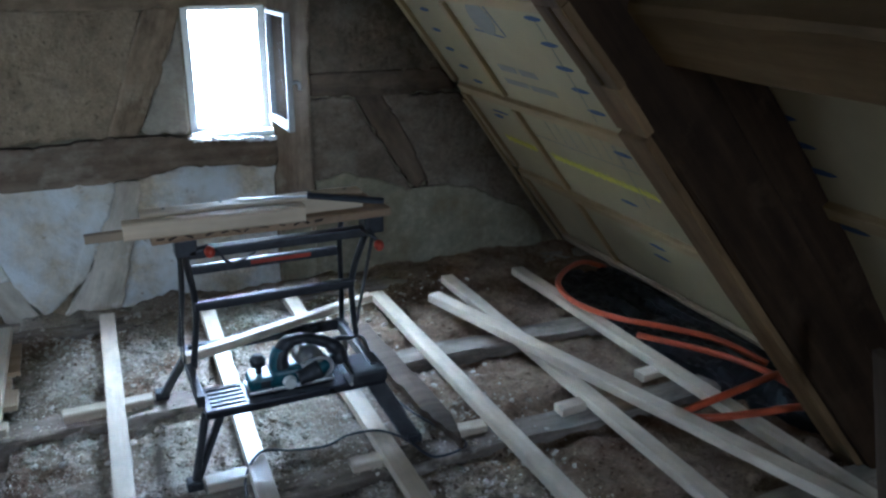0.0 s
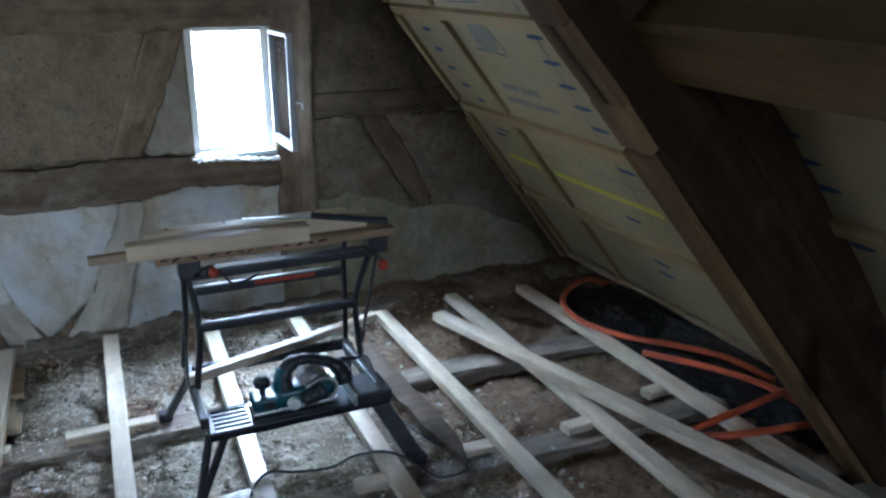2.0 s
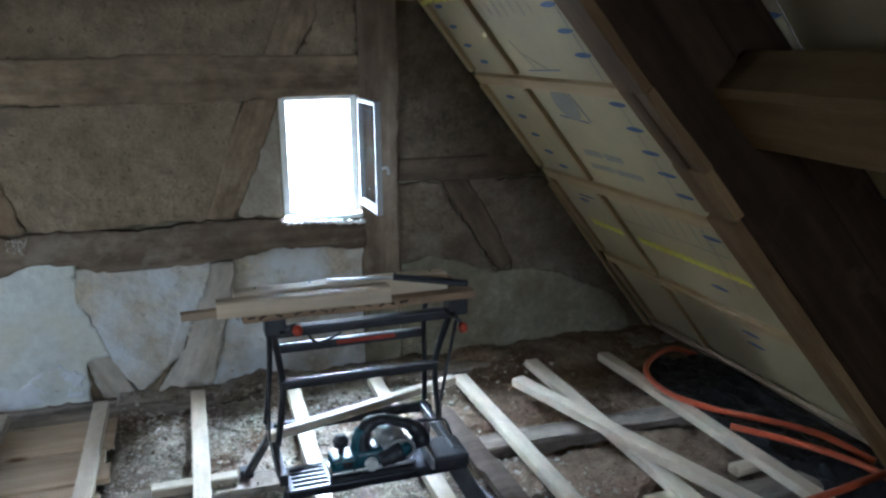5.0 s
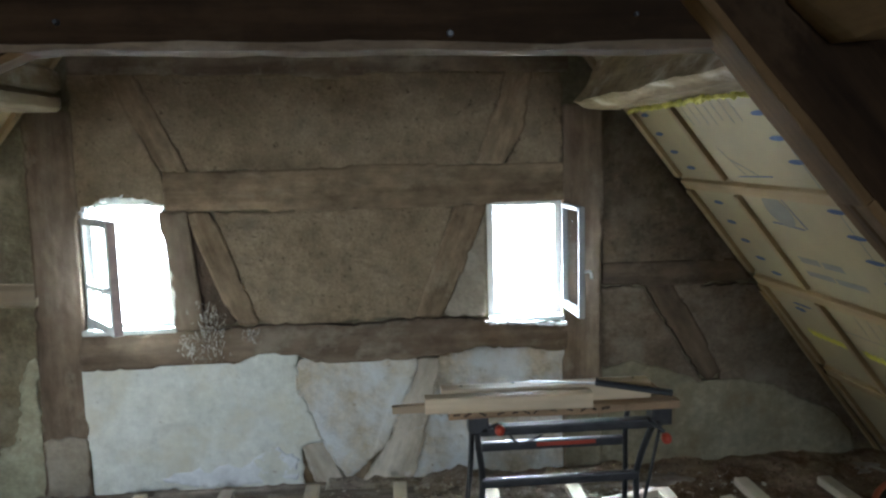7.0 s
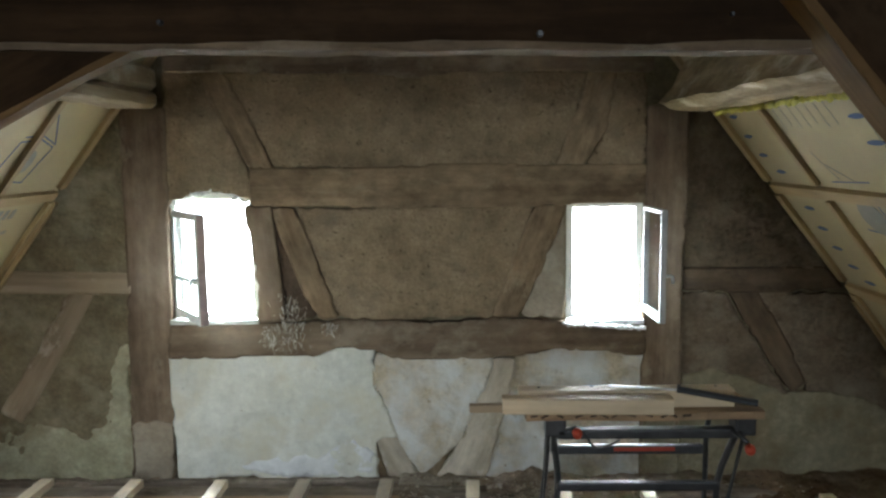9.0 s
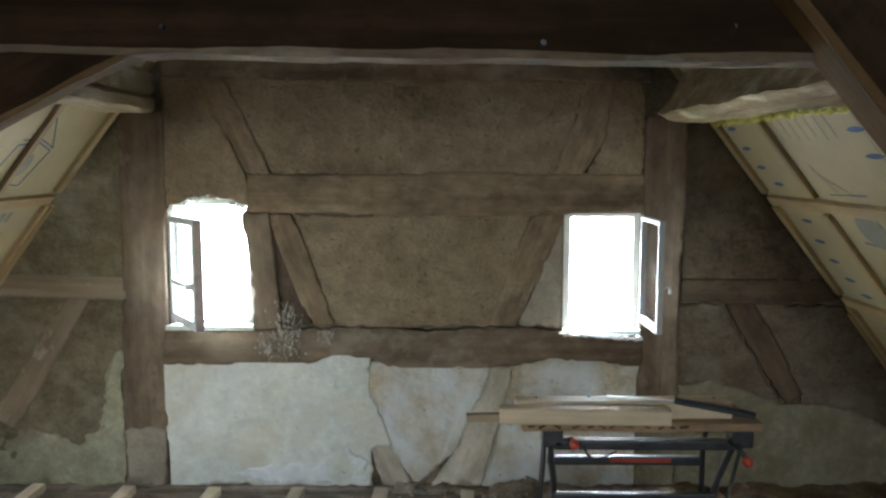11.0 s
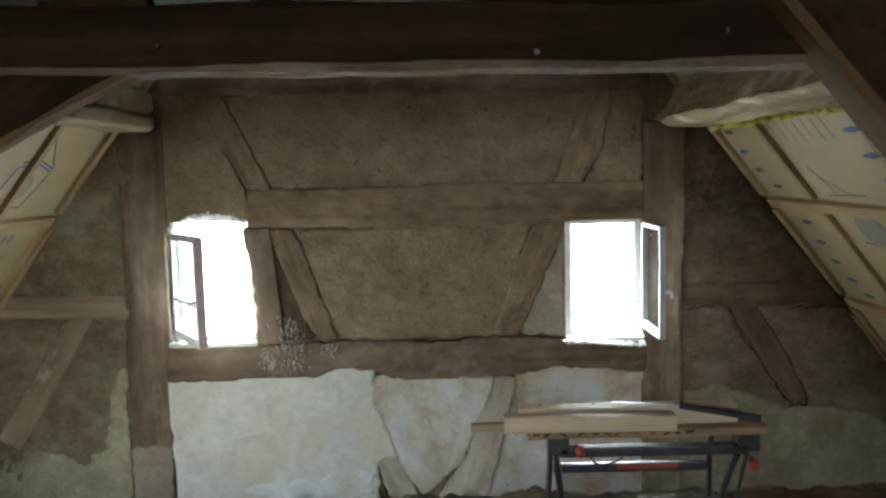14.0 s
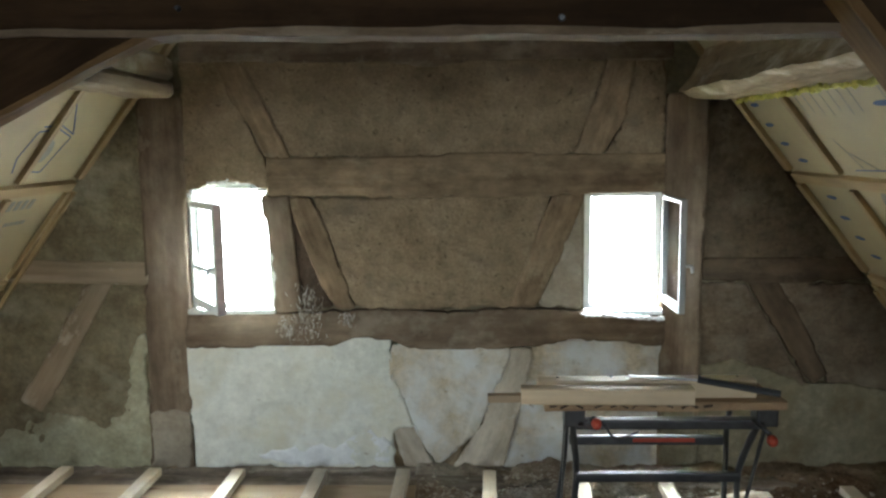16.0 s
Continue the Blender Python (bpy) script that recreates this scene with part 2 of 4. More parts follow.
INFILL = earth("straw_clay_rubble", [(0.3, (0.20, 0.165, 0.12)), (0.5, (0.35, 0.30, 0.235)), (0.7, (0.48, 0.435, 0.365))], patches=(0.17, 0.115, 0.075), patch_scale=2.4, patch_at=(0.49, 0.62), grain=70, relief=1.9, flecks=(0.58, 0.52, 0.41), pits=((0.10, 0.07, 0.046), 46, 0.31), east_tint=(0.60, 0.49, 0.40))
STRAW, snt, sb = material("dry_straw")
geo = snt.nodes.new("ShaderNodeNewGeometry")
shade = ramp(snt, geo.outputs["Random Per Island"], [(0.0, (0.15, 0.11, 0.07)), (0.5, (0.32, 0.265, 0.18)), (0.85, (0.48, 0.42, 0.32)), (1.0, (0.64, 0.59, 0.49))])
snt.links.new(shade.outputs[0], sb.inputs["Base Color"])
sb.inputs["Roughness"].default_value = 0.75
PALE_STRAW, pnt, pb = material("bleached_straw")
geo = pnt.nodes.new("ShaderNodeNewGeometry")
shade = ramp(pnt, geo.outputs["Random Per Island"], [(0.0, (0.17, 0.13, 0.09)), (0.5, (0.38, 0.33, 0.25)), (1.0, (0.78, 0.75, 0.68))])
pnt.links.new(shade.outputs[0], pb.inputs["Base Color"])
pb.inputs["Roughness"].default_value = 0.75
CLOD, cnt, cb = material("crumbled_clay")
geo = cnt.nodes.new("ShaderNodeNewGeometry")
shade = ramp(cnt, geo.outputs["Random Per Island"], [(0.0, (0.26, 0.215, 0.16)), (0.4, (0.34, 0.29, 0.225)), (0.8, (0.41, 0.36, 0.29)), (1.0, (0.52, 0.47, 0.39))])
grit = noise_node(cnt, 90, detail=6, rough=0.7)
tone = ramp(cnt, grit.outputs[0], [(0.3, (0.7, 0.7, 0.7)), (0.7, (1.15, 1.15, 1.15))])
cnt.links.new(mix(cnt, shade.outputs[0], tone.outputs[0], 1.0, "MULTIPLY"), cb.inputs["Base Color"])
cb.inputs["Roughness"].default_value = 0.95
bump(cnt, cb, [(grit.outputs[0], 0.8, 0.004)])
BOARD = plain("cream_insulation_board", (0.345, 0.275, 0.148), 0.7, 0, 0.10, 4.0, 0.1)
BLUE = plain("blue_print", (0.022, 0.055, 0.145), 0.6, 0, 0.2)
GREY_PRINT = plain("pale_grey_print", (0.20, 0.19, 0.155), 0.7, 0, 0.15)
YELLOW = plain("yellow_spray_mark", (0.62, 0.56, 0.06), 0.7, 0, 0.3)
FOAM = plain("dull_yellow_foam", (0.52, 0.47, 0.10), 0.85, 0, 0.3)
BLACK_STEEL = plain("dusty_black_lacquered_steel", (0.0465, 0.0468, 0.0488), 0.40, 0.45, 0.3, 20, 0.02)
STEP_STEEL = plain("shiny_black_pressed_steel", (0.03, 0.031, 0.036), 0.30, 0.6, 0.2, 12, 0.01)
ORANGE = plain("orange_red_plastic", (0.36, 0.045, 0.018), 0.4, 0, 0.15)
HOSE_ORANGE = plain("dusty_orange_hose", (0.406, 0.074, 0.0222), 0.5, 0, 0.25, 14)
TEAL = plain("teal_tool_casing", (0.0176, 0.08, 0.0988), 0.35, 0, 0.2)
RUBBER = plain("black_rubber", (0.0224, 0.0238, 0.027), 0.45, 0, 0.2)
SILVER = plain("brushed_aluminium", (0.62, 0.63, 0.64), 0.3, 0.9, 0.1)
FOIL = plain("black_plastic_sheet", (0.006, 0.006, 0.007), 0.45, 0, 0.3, 10)
FOIL.node_tree.nodes["Principled BSDF"].inputs["Specular IOR Level"].default_value = 0.2
WHITE_PAINT = plain("white_window_paint", (0.74, 0.74, 0.71), 0.45, 0, 0.10)
OLD_PAINT = plain("greyed_white_paint", (0.72, 0.73, 0.67), 0.55, 0, 0.18)
# White dimmed in colour to offset the strong sky lamp on the sash.
SASH_PAINT = plain("dimmed_white_paint", (0.30, 0.30, 0.29), 0.5, 0, 0.15)
# Brown-red paint made paler, so the window's glare is in its colour.
RED_PAINT = plain("glare_paled_red_paint", (0.58, 0.45, 0.41), 0.6, 0, 0.25)
MEADOW = earth("grass_ground", [(0.3, (0.05, 0.08, 0.03)), (0.5, (0.08, 0.11, 0.04)), (0.7, (0.12, 0.14, 0.06))])
ROOF_TILE = plain("red_roof_underlay", (0.20, 0.12, 0.08), 0.9)

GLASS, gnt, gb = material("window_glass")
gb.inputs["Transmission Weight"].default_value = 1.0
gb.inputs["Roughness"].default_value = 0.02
# Far below real glass, so panes hardly mirror the strong sky lamp.
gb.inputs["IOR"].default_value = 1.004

HAZE, hnt, hb = material("overcast_distance")
hb.inputs["Base Color"].default_value = (0.8, 0.85, 0.9, 1)
hb.inputs["Emission Color"].default_value = (0.94, 0.97, 1.0, 1)
hb.inputs["Emission Strength"].default_value = 18.0

# ---- builders ----
WORLD_OF = {}


def part(name, bm, mat, parent=None, label="", m=None, smooth=False):
    """Links a bmesh, given in its own axes at the world pose m, as one mesh object."""
    m = m or Matrix()
    me = bpy.data.meshes.new(name)
    bmesh.ops.recalc_face_normals(bm, faces=bm.faces)
    if smooth:
        for f in bm.faces:
            f.smooth = smooth is True or abs(f.normal.z) > 0.6
    bm.to_mesh(me)
    bm.free()
    me.materials.append(mat)
    ob = new(name, me)
    if parent:
        ob.parent = parent
        ob.matrix_basis = WORLD_OF[parent].inverted() @ m
    else:
        ob.matrix_basis = m
    WORLD_OF[ob] = m
    if label:
        tagged(ob, label)
    return ob


def thing(name, x, y, z, label, category, group="", kind=""):
    ob = new(name)
    ob.location = (x, y, z)
    ob.empty_display_size = 0.05
    WORLD_OF[ob] = Matrix.Translation((x, y, z))
    return tagged(ob, label, category, group, kind)


def along(p0, p1, up=(0, 0, 1)):
    """The pose of a piece whose x axis runs from p0 to p1 and whose z axis leans to up, and its length."""
    p0, p1, up = Vector(p0), Vector(p1), Vector(up)
    x = (p1 - p0).normalized()
    y = up.cross(x).normalized()
    z = x.cross(y)
    m = Matrix((x, y, z)).transposed().to_4x4()
    m.translation = p0
    return m, (p1 - p0).length


def bar(length, wide, high, seed=0, rough=0.0, cut=0.1, step=0.06, bow=0.0, taper=1.0):
    """A sawn or hewn bar along x, eight-sided (chamfered by the share cut), uneven by rough metres."""
    bm = bmesh.new()
    n = max(1, int(length / step)) if rough or bow else 1
    c = min(wide, high) * cut
    w, h = wide / 2, high / 2
    outline = [(-w + c, -h), (w - c, -h), (w, -h + c), (w, h - c), (w - c, h), (-w + c, h), (-w, h - c), (-w, -h + c)]
    rings = []
    for i in range(n + 1):
        t = i / n
        s = 1 + (taper - 1) * t
        ring = []
        for k, (y, z) in enumerate(outline):
            v = Vector((t * length, y * s, z * s + bow * math.sin(math.pi * t)))
            if rough:
                q = Vector((t * length * 4.0 + seed * 7.3, (k // 2) * 2.3 + seed, seed * 1.7))
                f = Vector((t * length * 17.0, k * 3.1, seed * 2.9))
                v.y += rough * (noise.noise(q) + 0.4 * noise.noise(f))
                v.z += rough * (noise.noise(q + Vector((31, 7, 3))) + 0.4 * noise.noise(f + Vector((11, 5, 9))))
                if i in (0, n):
                    v.x += rough * noise.noise(f + Vector((3, 13, 1)))
            ring.append(bm.verts.new(v))
        rings.append(ring)
    for a, b in zip(rings, rings[1:]):
        for k in range(8):
            bm.faces.new((a[k], a[(k + 1) % 8], b[(k + 1) % 8], b[k]))
    bm.faces.new(rings[0][::-1])
    bm.faces.new(rings[-1])
    return bm


def beam(name, p0, p1, wide, high, mat, parent=None, up=(0, 0, 1), seed=0, rough=0.0, cut=0.1, bow=0.0, label="", taper=1.0):
    m, length = along(p0, p1, up)
    return part(name, bar(length, wide, high, seed, rough, cut, bow=bow, taper=taper), mat, parent, label, m)


def block(bm, lo, hi, bevel=0.0):
    """Adds a box between two corners to bm."""
    made = bmesh.ops.create_cube(bm, size=1.0)["verts"]
    for v in made:
        v.co = Vector([lo[i] + (v.co[i] + 0.5) * (hi[i] - lo[i]) for i in range(3)])
    if bevel:
        edges = list({e for v in made for e in v.link_edges})
        bmesh.ops.bevel(bm, geom=edges, offset=bevel, segments=2, affect="EDGES", profile=0.6)
    return bm


def boxed(lo, hi, bevel=0.0):
    return block(bmesh.new(), lo, hi, bevel)


def tube(points, radius, sides=10, smooth_steps=6, ends=True, bm=None):
    """A round tube through points, smoothed by Catmull-Rom."""
    bm = bm or bmesh.new()
    p = [Vector(q) for q in points]
    line = []
    if smooth_steps > 1 and len(p) > 2:
        ext = [2 * p[0] - p[1]] + p + [2 * p[-1] - p[-2]]
        for i in range(1, len(ext) - 2):
            a, b, c, d = ext[i - 1:i + 3]
            for k in range(smooth_steps):
                t = k / smooth_steps
                line.append(0.5 * (2 * b + (c - a) * t + (2 * a - 5 * b + 4 * c - d) * t * t + (3 * b - a - 3 * c + d) * t ** 3))
        line.append(p[-1])
    else:
        line = p
    rings = []
    side = None
    for i, q in enumerate(line):
        tan = (line[min(i + 1, len(line) - 1)] - line[max(i - 1, 0)]).normalized()
        if side is None:
            side = tan.orthogonal().normalized()
        side = (side - tan * side.dot(tan)).normalized()
        other = tan.cross(side)
        r = radius[min(i * len(radius) // len(line), len(radius) - 1)] if isinstance(radius, (list, tuple)) else radius
        rings.append([bm.verts.new(q + r * (math.cos(6.28318 * k / sides) * side + math.sin(6.28318 * k / sides) * other)) for k in range(sides)])
    for a, b in zip(rings, rings[1:]):
        for k in range(sides):
            bm.faces.new((a[k], a[(k + 1) % sides], b[(k + 1) % sides], b[k]))
    if ends:
        bm.faces.new(rings[0][::-1])
        bm.faces.new(rings[-1])
    return bm


def inside(x, z, outline):
    hit = False
    for (x0, z0), (x1, z1) in zip(outline, outline[1:] + outline[:1]):
        if (z0 > z) != (z1 > z) and x < (x1 - x0) * (z - z0) / (z1 - z0) + x0:
            hit = not hit
    return hit


def sheet(outline, step, face, thick, ragged=0.006, seed=0):
    """A panel with a ragged outline in (u, v); face(u, v) gives its front's height, and its rim runs back by thick. Local axes u, v, height."""
    us, vs = [p[0] for p in outline], [p[1] for p in outline]
    nu, nv = int((max(us) - min(us)) / step) + 3, int((max(vs) - min(vs)) / step) + 3
    u0, v0 = min(us) - step, min(vs) - step
    bm = bmesh.new()
    grid = {}

    def vert(i, j):
        if (i, j) not in grid:
            grid[i, j] = bm.verts.new((u0 + i * step, v0 + j * step, 0))
        return grid[i, j]

    for i in range(nu):
        for j in range(nv):
            u, v = u0 + (i + 0.5) * step, v0 + (j + 0.5) * step
            q = Vector((u * 14 + seed * 5.1, v * 14, seed))
            q2 = q * 3.1
            du = ragged * (1.6 * noise.noise(q) + 1.1 * noise.noise(q2))
            dv = ragged * (1.6 * noise.noise(q + Vector((9, 4, 7))) + 1.1 * noise.noise(q2 + Vector((5, 8, 1))))
            if inside(u + du, v + dv, outline):
                bm.faces.new((vert(i, j), vert(i + 1, j), vert(i + 1, j + 1), vert(i, j + 1)))
    rim = [e for e in bm.edges if e.is_boundary]
    links = {}
    for e in rim:
        for a, b in (e.verts, reversed(e.verts)):
            links.setdefault(a, []).append(b)
    for _ in range(2):
        moved = {a: (a.co + sum((b.co for b in bs), Vector())) / (1 + len(bs)) for a, bs in links.items()}
        for a, co in moved.items():
            a.co = co
    for v in bm.verts:
        v.co.z = face(v.co.x, v.co.y)
    back = {a: bm.verts.new(a.co - Vector((0, 0, thick))) for a in links}
    for e in rim:
        a, b = e.verts
        bm.faces.new((a, b, back[b], back[a]))
    return bm


def uneven(amount, seed=0, scale=4.0, fine=0.3):
    def face(u, v):
        q = Vector((u * scale + seed * 3.7, v * scale, seed * 1.3))
        return amount * (noise.noise(q) + fine * noise.noise(q * 4.7) + fine * 0.6 * noise.noise(q * 13.0))
    return face


WALL_Y = 4.2
WALL_POSE = Matrix(((1, 0, 0, 0), (0, 0, -1, WALL_Y), (0, 1, 0, 0), (0, 0, 0, 1)))

# ---- outside ----
tagged(part("ground", boxed((-60, -60, -3.2), (60, 60, -3.0)), MEADOW), "green grassy ground outside the house", "ground", kind="structure")
tagged(part("backdrop", boxed((-14, 9.0, -2.9), (14, 9.1, 9)), HAZE), "bright overcast distance beyond the windows", "backdrop", kind="structure")

# ---- gable wall ----
W1 = (-1.335, -0.900, 0.715, 1.350)
W2 = (0.618, 0.992, 0.700, 1.292)
gable = bmesh.new()
xs = [-3.6, W1[0], W1[1], W2[0], W2[1], 3.4]
zs = [-0.4, W2[2], 1.295, 1.352, 4.6]
for i in range(5):
    for j in range(4):
        if (i, j) in ((1, 1), (1, 2), (3, 1)):
            continue
        block(gable, (xs[i], WALL_Y + 0.028, zs[j]), (xs[i + 1], WALL_Y + 0.20, zs[j + 1]))
bmesh.ops.remove_doubles(gable, verts=gable.verts, dist=1e-4)
wall = tagged(part("wall_north", gable, MOSSY), "timber-framed gable wall with clay daub and old limewash", "wall", kind="structure")


def infill(name, outline, mat, proud=0.0, amount=0.006, thick=0.05, ragged=0.006, seed=0, label="", scale=5.0):
    wave = uneven(amount, seed, scale)
    mid = Vector((sum(p[0] for p in outline), sum(p[1] for p in outline))) / len(outline)
    grow = {"daub_panel": 0.010, "plaster_panel": 0.012}.get(name, 0.0)
    # clay and plaster run up to the timbers' edges, or a little behind them
    outline = [tuple(Vector(p) + (Vector(p) - mid).normalized() * grow) for p in outline]
    return part(name, sheet(outline, 0.0125, lambda u, v: proud + wave(u, v), thick, ragged, seed), mat, wall, label, WALL_POSE, smooth="front")


# upper field
infill("daub_panel", [(-1.318, 1.925), (-1.155, 1.925), (-1.07, 1.76), (-0.945, 1.475), (-0.92, 1.40), (-0.915, 1.315), (-0.99, 1.348), (-1.045, 1.360), (-1.141, 1.374), (-1.197, 1.360), (-1.239, 1.342), (-1.32, 1.315)], DAUB, 0.0, 0.012, thick=0.10, seed=1)
infill("daub_panel", [(-1.015, 1.925), (-0.3, 1.905), (-0.18, 1.885), (0.1, 1.91), (0.708, 1.905), (0.64, 1.68), (0.560, 1.475), (-0.05, 1.472), (-0.795, 1.475), (-0.90, 1.70)], DAUB, 0.0, 0.010, seed=2)
infill("daub_panel", [(0.855, 1.895), (0.985, 1.895), (0.985, 1.475), (0.715, 1.475), (0.79, 1.60)], DAUB, 0.0, 0.010, seed=3)
# middle field
infill("daub_panel", [(-0.692, 1.268), (0.447, 1.268), (0.34, 0.97), (0.250, 0.735), (-0.30, 0.725), (-0.500, 0.735), (-0.56, 0.90)], DAUB, 0.002, 0.011, seed=4)
infill("daub_panel", [(0.607, 1.225), (0.605, 0.730), (0.400, 0.732), (0.50, 0.98)], LIMED_DULL, 0.0, 0.008, seed=5)
infill("daub_panel", [(-0.815, 1.262), (-0.76, 0.725), (-0.615, 0.732), (-0.72, 1.05)], DAUB_DARK, -0.004, 0.008, seed=6)
# lower field
infill("plaster_panel", [(-1.345, 0.540), (-0.62, 0.552), (-0.50, 0.592), (-0.338, 0.588), (-0.345, 0.47), (-0.338, 0.37), (-0.283, 0.26), (-0.254, 0.152), (-0.235, 0.125), (-0.338, 0.108), (-0.338, -0.085), (-0.85, -0.100), (-0.95, -0.070), (-1.335, -0.100)], WHITEWASH, 0.011, 0.005, seed=7, label="thick white limewashed plaster, broken at the edge")
infill("plaster_panel", [(-0.325, 0.535), (0.246, 0.522), (0.250, 0.470), (0.185, 0.328), (0.120, 0.19), (0.095, 0.10), (0.04, 0.06), (-0.05, -0.03), (-0.110, -0.07), (-0.15, 0.0), (-0.20, 0.08), (-0.205, 0.12), (-0.245, 0.15), (-0.275, 0.26), (-0.33, 0.37), (-0.335, 0.46)], OCHRE, 0.008, 0.008, seed=8, label="ochre plaster with white limewash remains")
infill("plaster_panel", [(0.372, 0.545), (0.55, 0.580), (0.80, 0.565), (0.995, 0.540), (0.990, -0.110), (0.222, -0.085), (0.310, 0.24)], OCHRE, 0.004, 0.009, seed=9)
infill("daub_panel", [(-0.12, -0.02), (0.03, 0.05), (-0.03, -0.095), (-0.11, -0.100)], DAUB, -0.003, 0.008, seed=10)
infill("plaster_panel", [(-0.345, 0.10), (-0.335, -0.09), (-0.28, -0.09)], DAUB, -0.003, 0.008, seed=11)
infill("plaster_patch", [(-1.05, -0.03), (-0.80, 0.03), (-0.62, 0.02), (-0.45, 0.10), (-0.36, 0.06), (-0.352, -0.075), (-0.86, -0.088)], BRIGHT_LIME, 0.0128, 0.003, seed=21, ragged=0.02, label="thicker white lime splash")
# fields under the roof slopes
infill("daub_panel", [(-1.535, 1.735), (-1.535, 0.962), (-2.30, 0.970)], MOSSY, 0.0, 0.010, seed=12)
infill("daub_panel", [(-1.545, 0.848), (-1.565, -0.11), (-3.05, -0.11), (-2.38, 0.872)], MOSSY, -0.004, 0.010, seed=13)
infill("plaster_patch", [(-1.615, 0.58), (-1.56, 0.60), (-1.572, -0.10), (-2.45, -0.105), (-2.4, 0.06), (-2.2, 0.12), (-2.05, 0.20), (-1.92, 0.17), (-1.80, 0.12), (-1.70, 0.20), (-1.67, 0.36)], LIME_GREEN, 0.003, 0.005, seed=14, ragged=0.016)
# East end's weaker light is put into the colours of clay, limewash and framing.
infill("daub_panel", [(1.19, 1.80), (1.24, 1.80), (1.88, 0.960), (1.19, 0.960)], SHADED_CLAY, 0.0, 0.010, seed=15)
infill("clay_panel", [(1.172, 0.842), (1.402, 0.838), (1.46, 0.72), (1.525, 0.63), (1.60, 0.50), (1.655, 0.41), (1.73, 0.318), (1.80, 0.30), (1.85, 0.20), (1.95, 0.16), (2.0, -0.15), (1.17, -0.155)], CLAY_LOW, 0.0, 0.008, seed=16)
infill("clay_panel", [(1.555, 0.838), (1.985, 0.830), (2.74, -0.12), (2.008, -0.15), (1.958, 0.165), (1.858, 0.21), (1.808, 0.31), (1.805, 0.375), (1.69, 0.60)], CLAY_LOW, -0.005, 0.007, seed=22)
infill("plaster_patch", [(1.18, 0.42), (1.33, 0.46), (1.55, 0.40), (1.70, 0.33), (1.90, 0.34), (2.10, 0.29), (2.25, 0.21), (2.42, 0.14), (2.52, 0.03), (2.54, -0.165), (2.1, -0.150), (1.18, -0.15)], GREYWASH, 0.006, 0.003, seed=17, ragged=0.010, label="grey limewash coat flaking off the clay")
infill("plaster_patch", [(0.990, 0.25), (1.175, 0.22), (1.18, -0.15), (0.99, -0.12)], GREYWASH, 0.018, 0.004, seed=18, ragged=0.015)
infill("plaster_patch", [(-1.55, 0.20), (-1.355, 0.21), (-1.360, -0.10), (-1.565, -0.10)], LIMED_DULL, 0.018, 0.003, seed=19, ragged=0.012)
infill("daub_panel", [(-3.3, 4.0), (-1.30, 2.10), (1.05, 2.10), (3.0, 4.0)], DAUB_DARK, -0.01, 0.010, seed=20)


def timber(name, outline, angle, seed, mat=WALL_WOOD, proud=0.006, amount=0.005, ragged=0.0028, deep=0.06):
    """A hewn timber of the gable's frame by its outline (x, z); its grain runs at angle degrees to the level."""
    c, k = math.cos(radians(angle)), math.sin(radians(angle))
    mx, mz = sum(p[0] for p in outline) / len(outline), sum(p[1] for p in outline) / len(outline)
    spread = [(x + 0.006 * (1 if x > mx else -1), z + 0.004 * (1 if z > mz else -1)) for x, z in outline]
    turned = [(c * x + k * z, c * z - k * x) for x, z in spread]
    wave = uneven(amount, seed + 50, 6.0, 0.5)
    bm = sheet(turned, 0.0125, lambda u, v: proud + wave(u * 0.5, v), deep, ragged, seed + 50)
    return part(name, bm, mat, wall, m=WALL_POSE @ pose(0, 0, 0, 0, 0, angle), smooth="front")


timber("top_plate", [(-1.31, 2.06), (1.02, 2.06), (1.02, 1.905), (0.40, 1.915), (0.10, 1.915), (-0.18, 1.892), (-0.30, 1.912), (-1.31, 1.932)], 0, 1, proud=0.012)
timber("upper_rail", [(-0.915, 1.470), (-0.40, 1.464), (0.10, 1.474), (0.995, 1.462), (0.995, 1.287), (0.45, 1.276), (0.0, 1.272), (-0.5, 1.280), (-0.915, 1.287)], 0, 2, mat=PALE_FRAME, proud=0.008, amount=0.006)
timber("lower_rail", [(-1.338, 0.700), (-0.60, 0.705), (-0.36, 0.722), (-0.20, 0.712), (-0.05, 0.695), (0.25, 0.722), (0.60, 0.700), (0.992, 0.672), (0.992, 0.530), (0.80, 0.555), (0.55, 0.572), (0.37, 0.535), (-0.02, 0.522), (-0.24, 0.530), (-0.30, 0.562), (-0.48, 0.590), (-0.62, 0.545), (-1.35, 0.535)], 0, 3, proud=0.021, amount=0.007, ragged=0.005, deep=0.08)
timber("post", [(-1.528, 1.76), (-1.322, 1.76), (-1.330, 1.2), (-1.340, 0.62), (-1.362, -0.105), (-1.566, -0.105), (-1.545, 0.60)], 90, 4, proud=0.012, deep=0.08)
timber("post", [(1.002, 1.74), (1.188, 1.74), (1.180, 0.9), (1.175, -0.15), (0.988, -0.15), (0.994, 0.8)], 90, 5, proud=0.012, deep=0.08)
timber("brace", [(-1.150, 1.930), (-1.025, 1.930), (-0.935, 1.74), (-0.805, 1.472), (-0.935, 1.472), (-0.985, 1.60), (-1.075, 1.74)], -65, 6, mat=PALE_FRAME)
timber("brace", [(0.712, 1.905), (0.850, 1.905), (0.800, 1.64), (0.705, 1.472), (0.562, 1.472), (0.632, 1.64)], 72, 7, mat=PALE_FRAME)
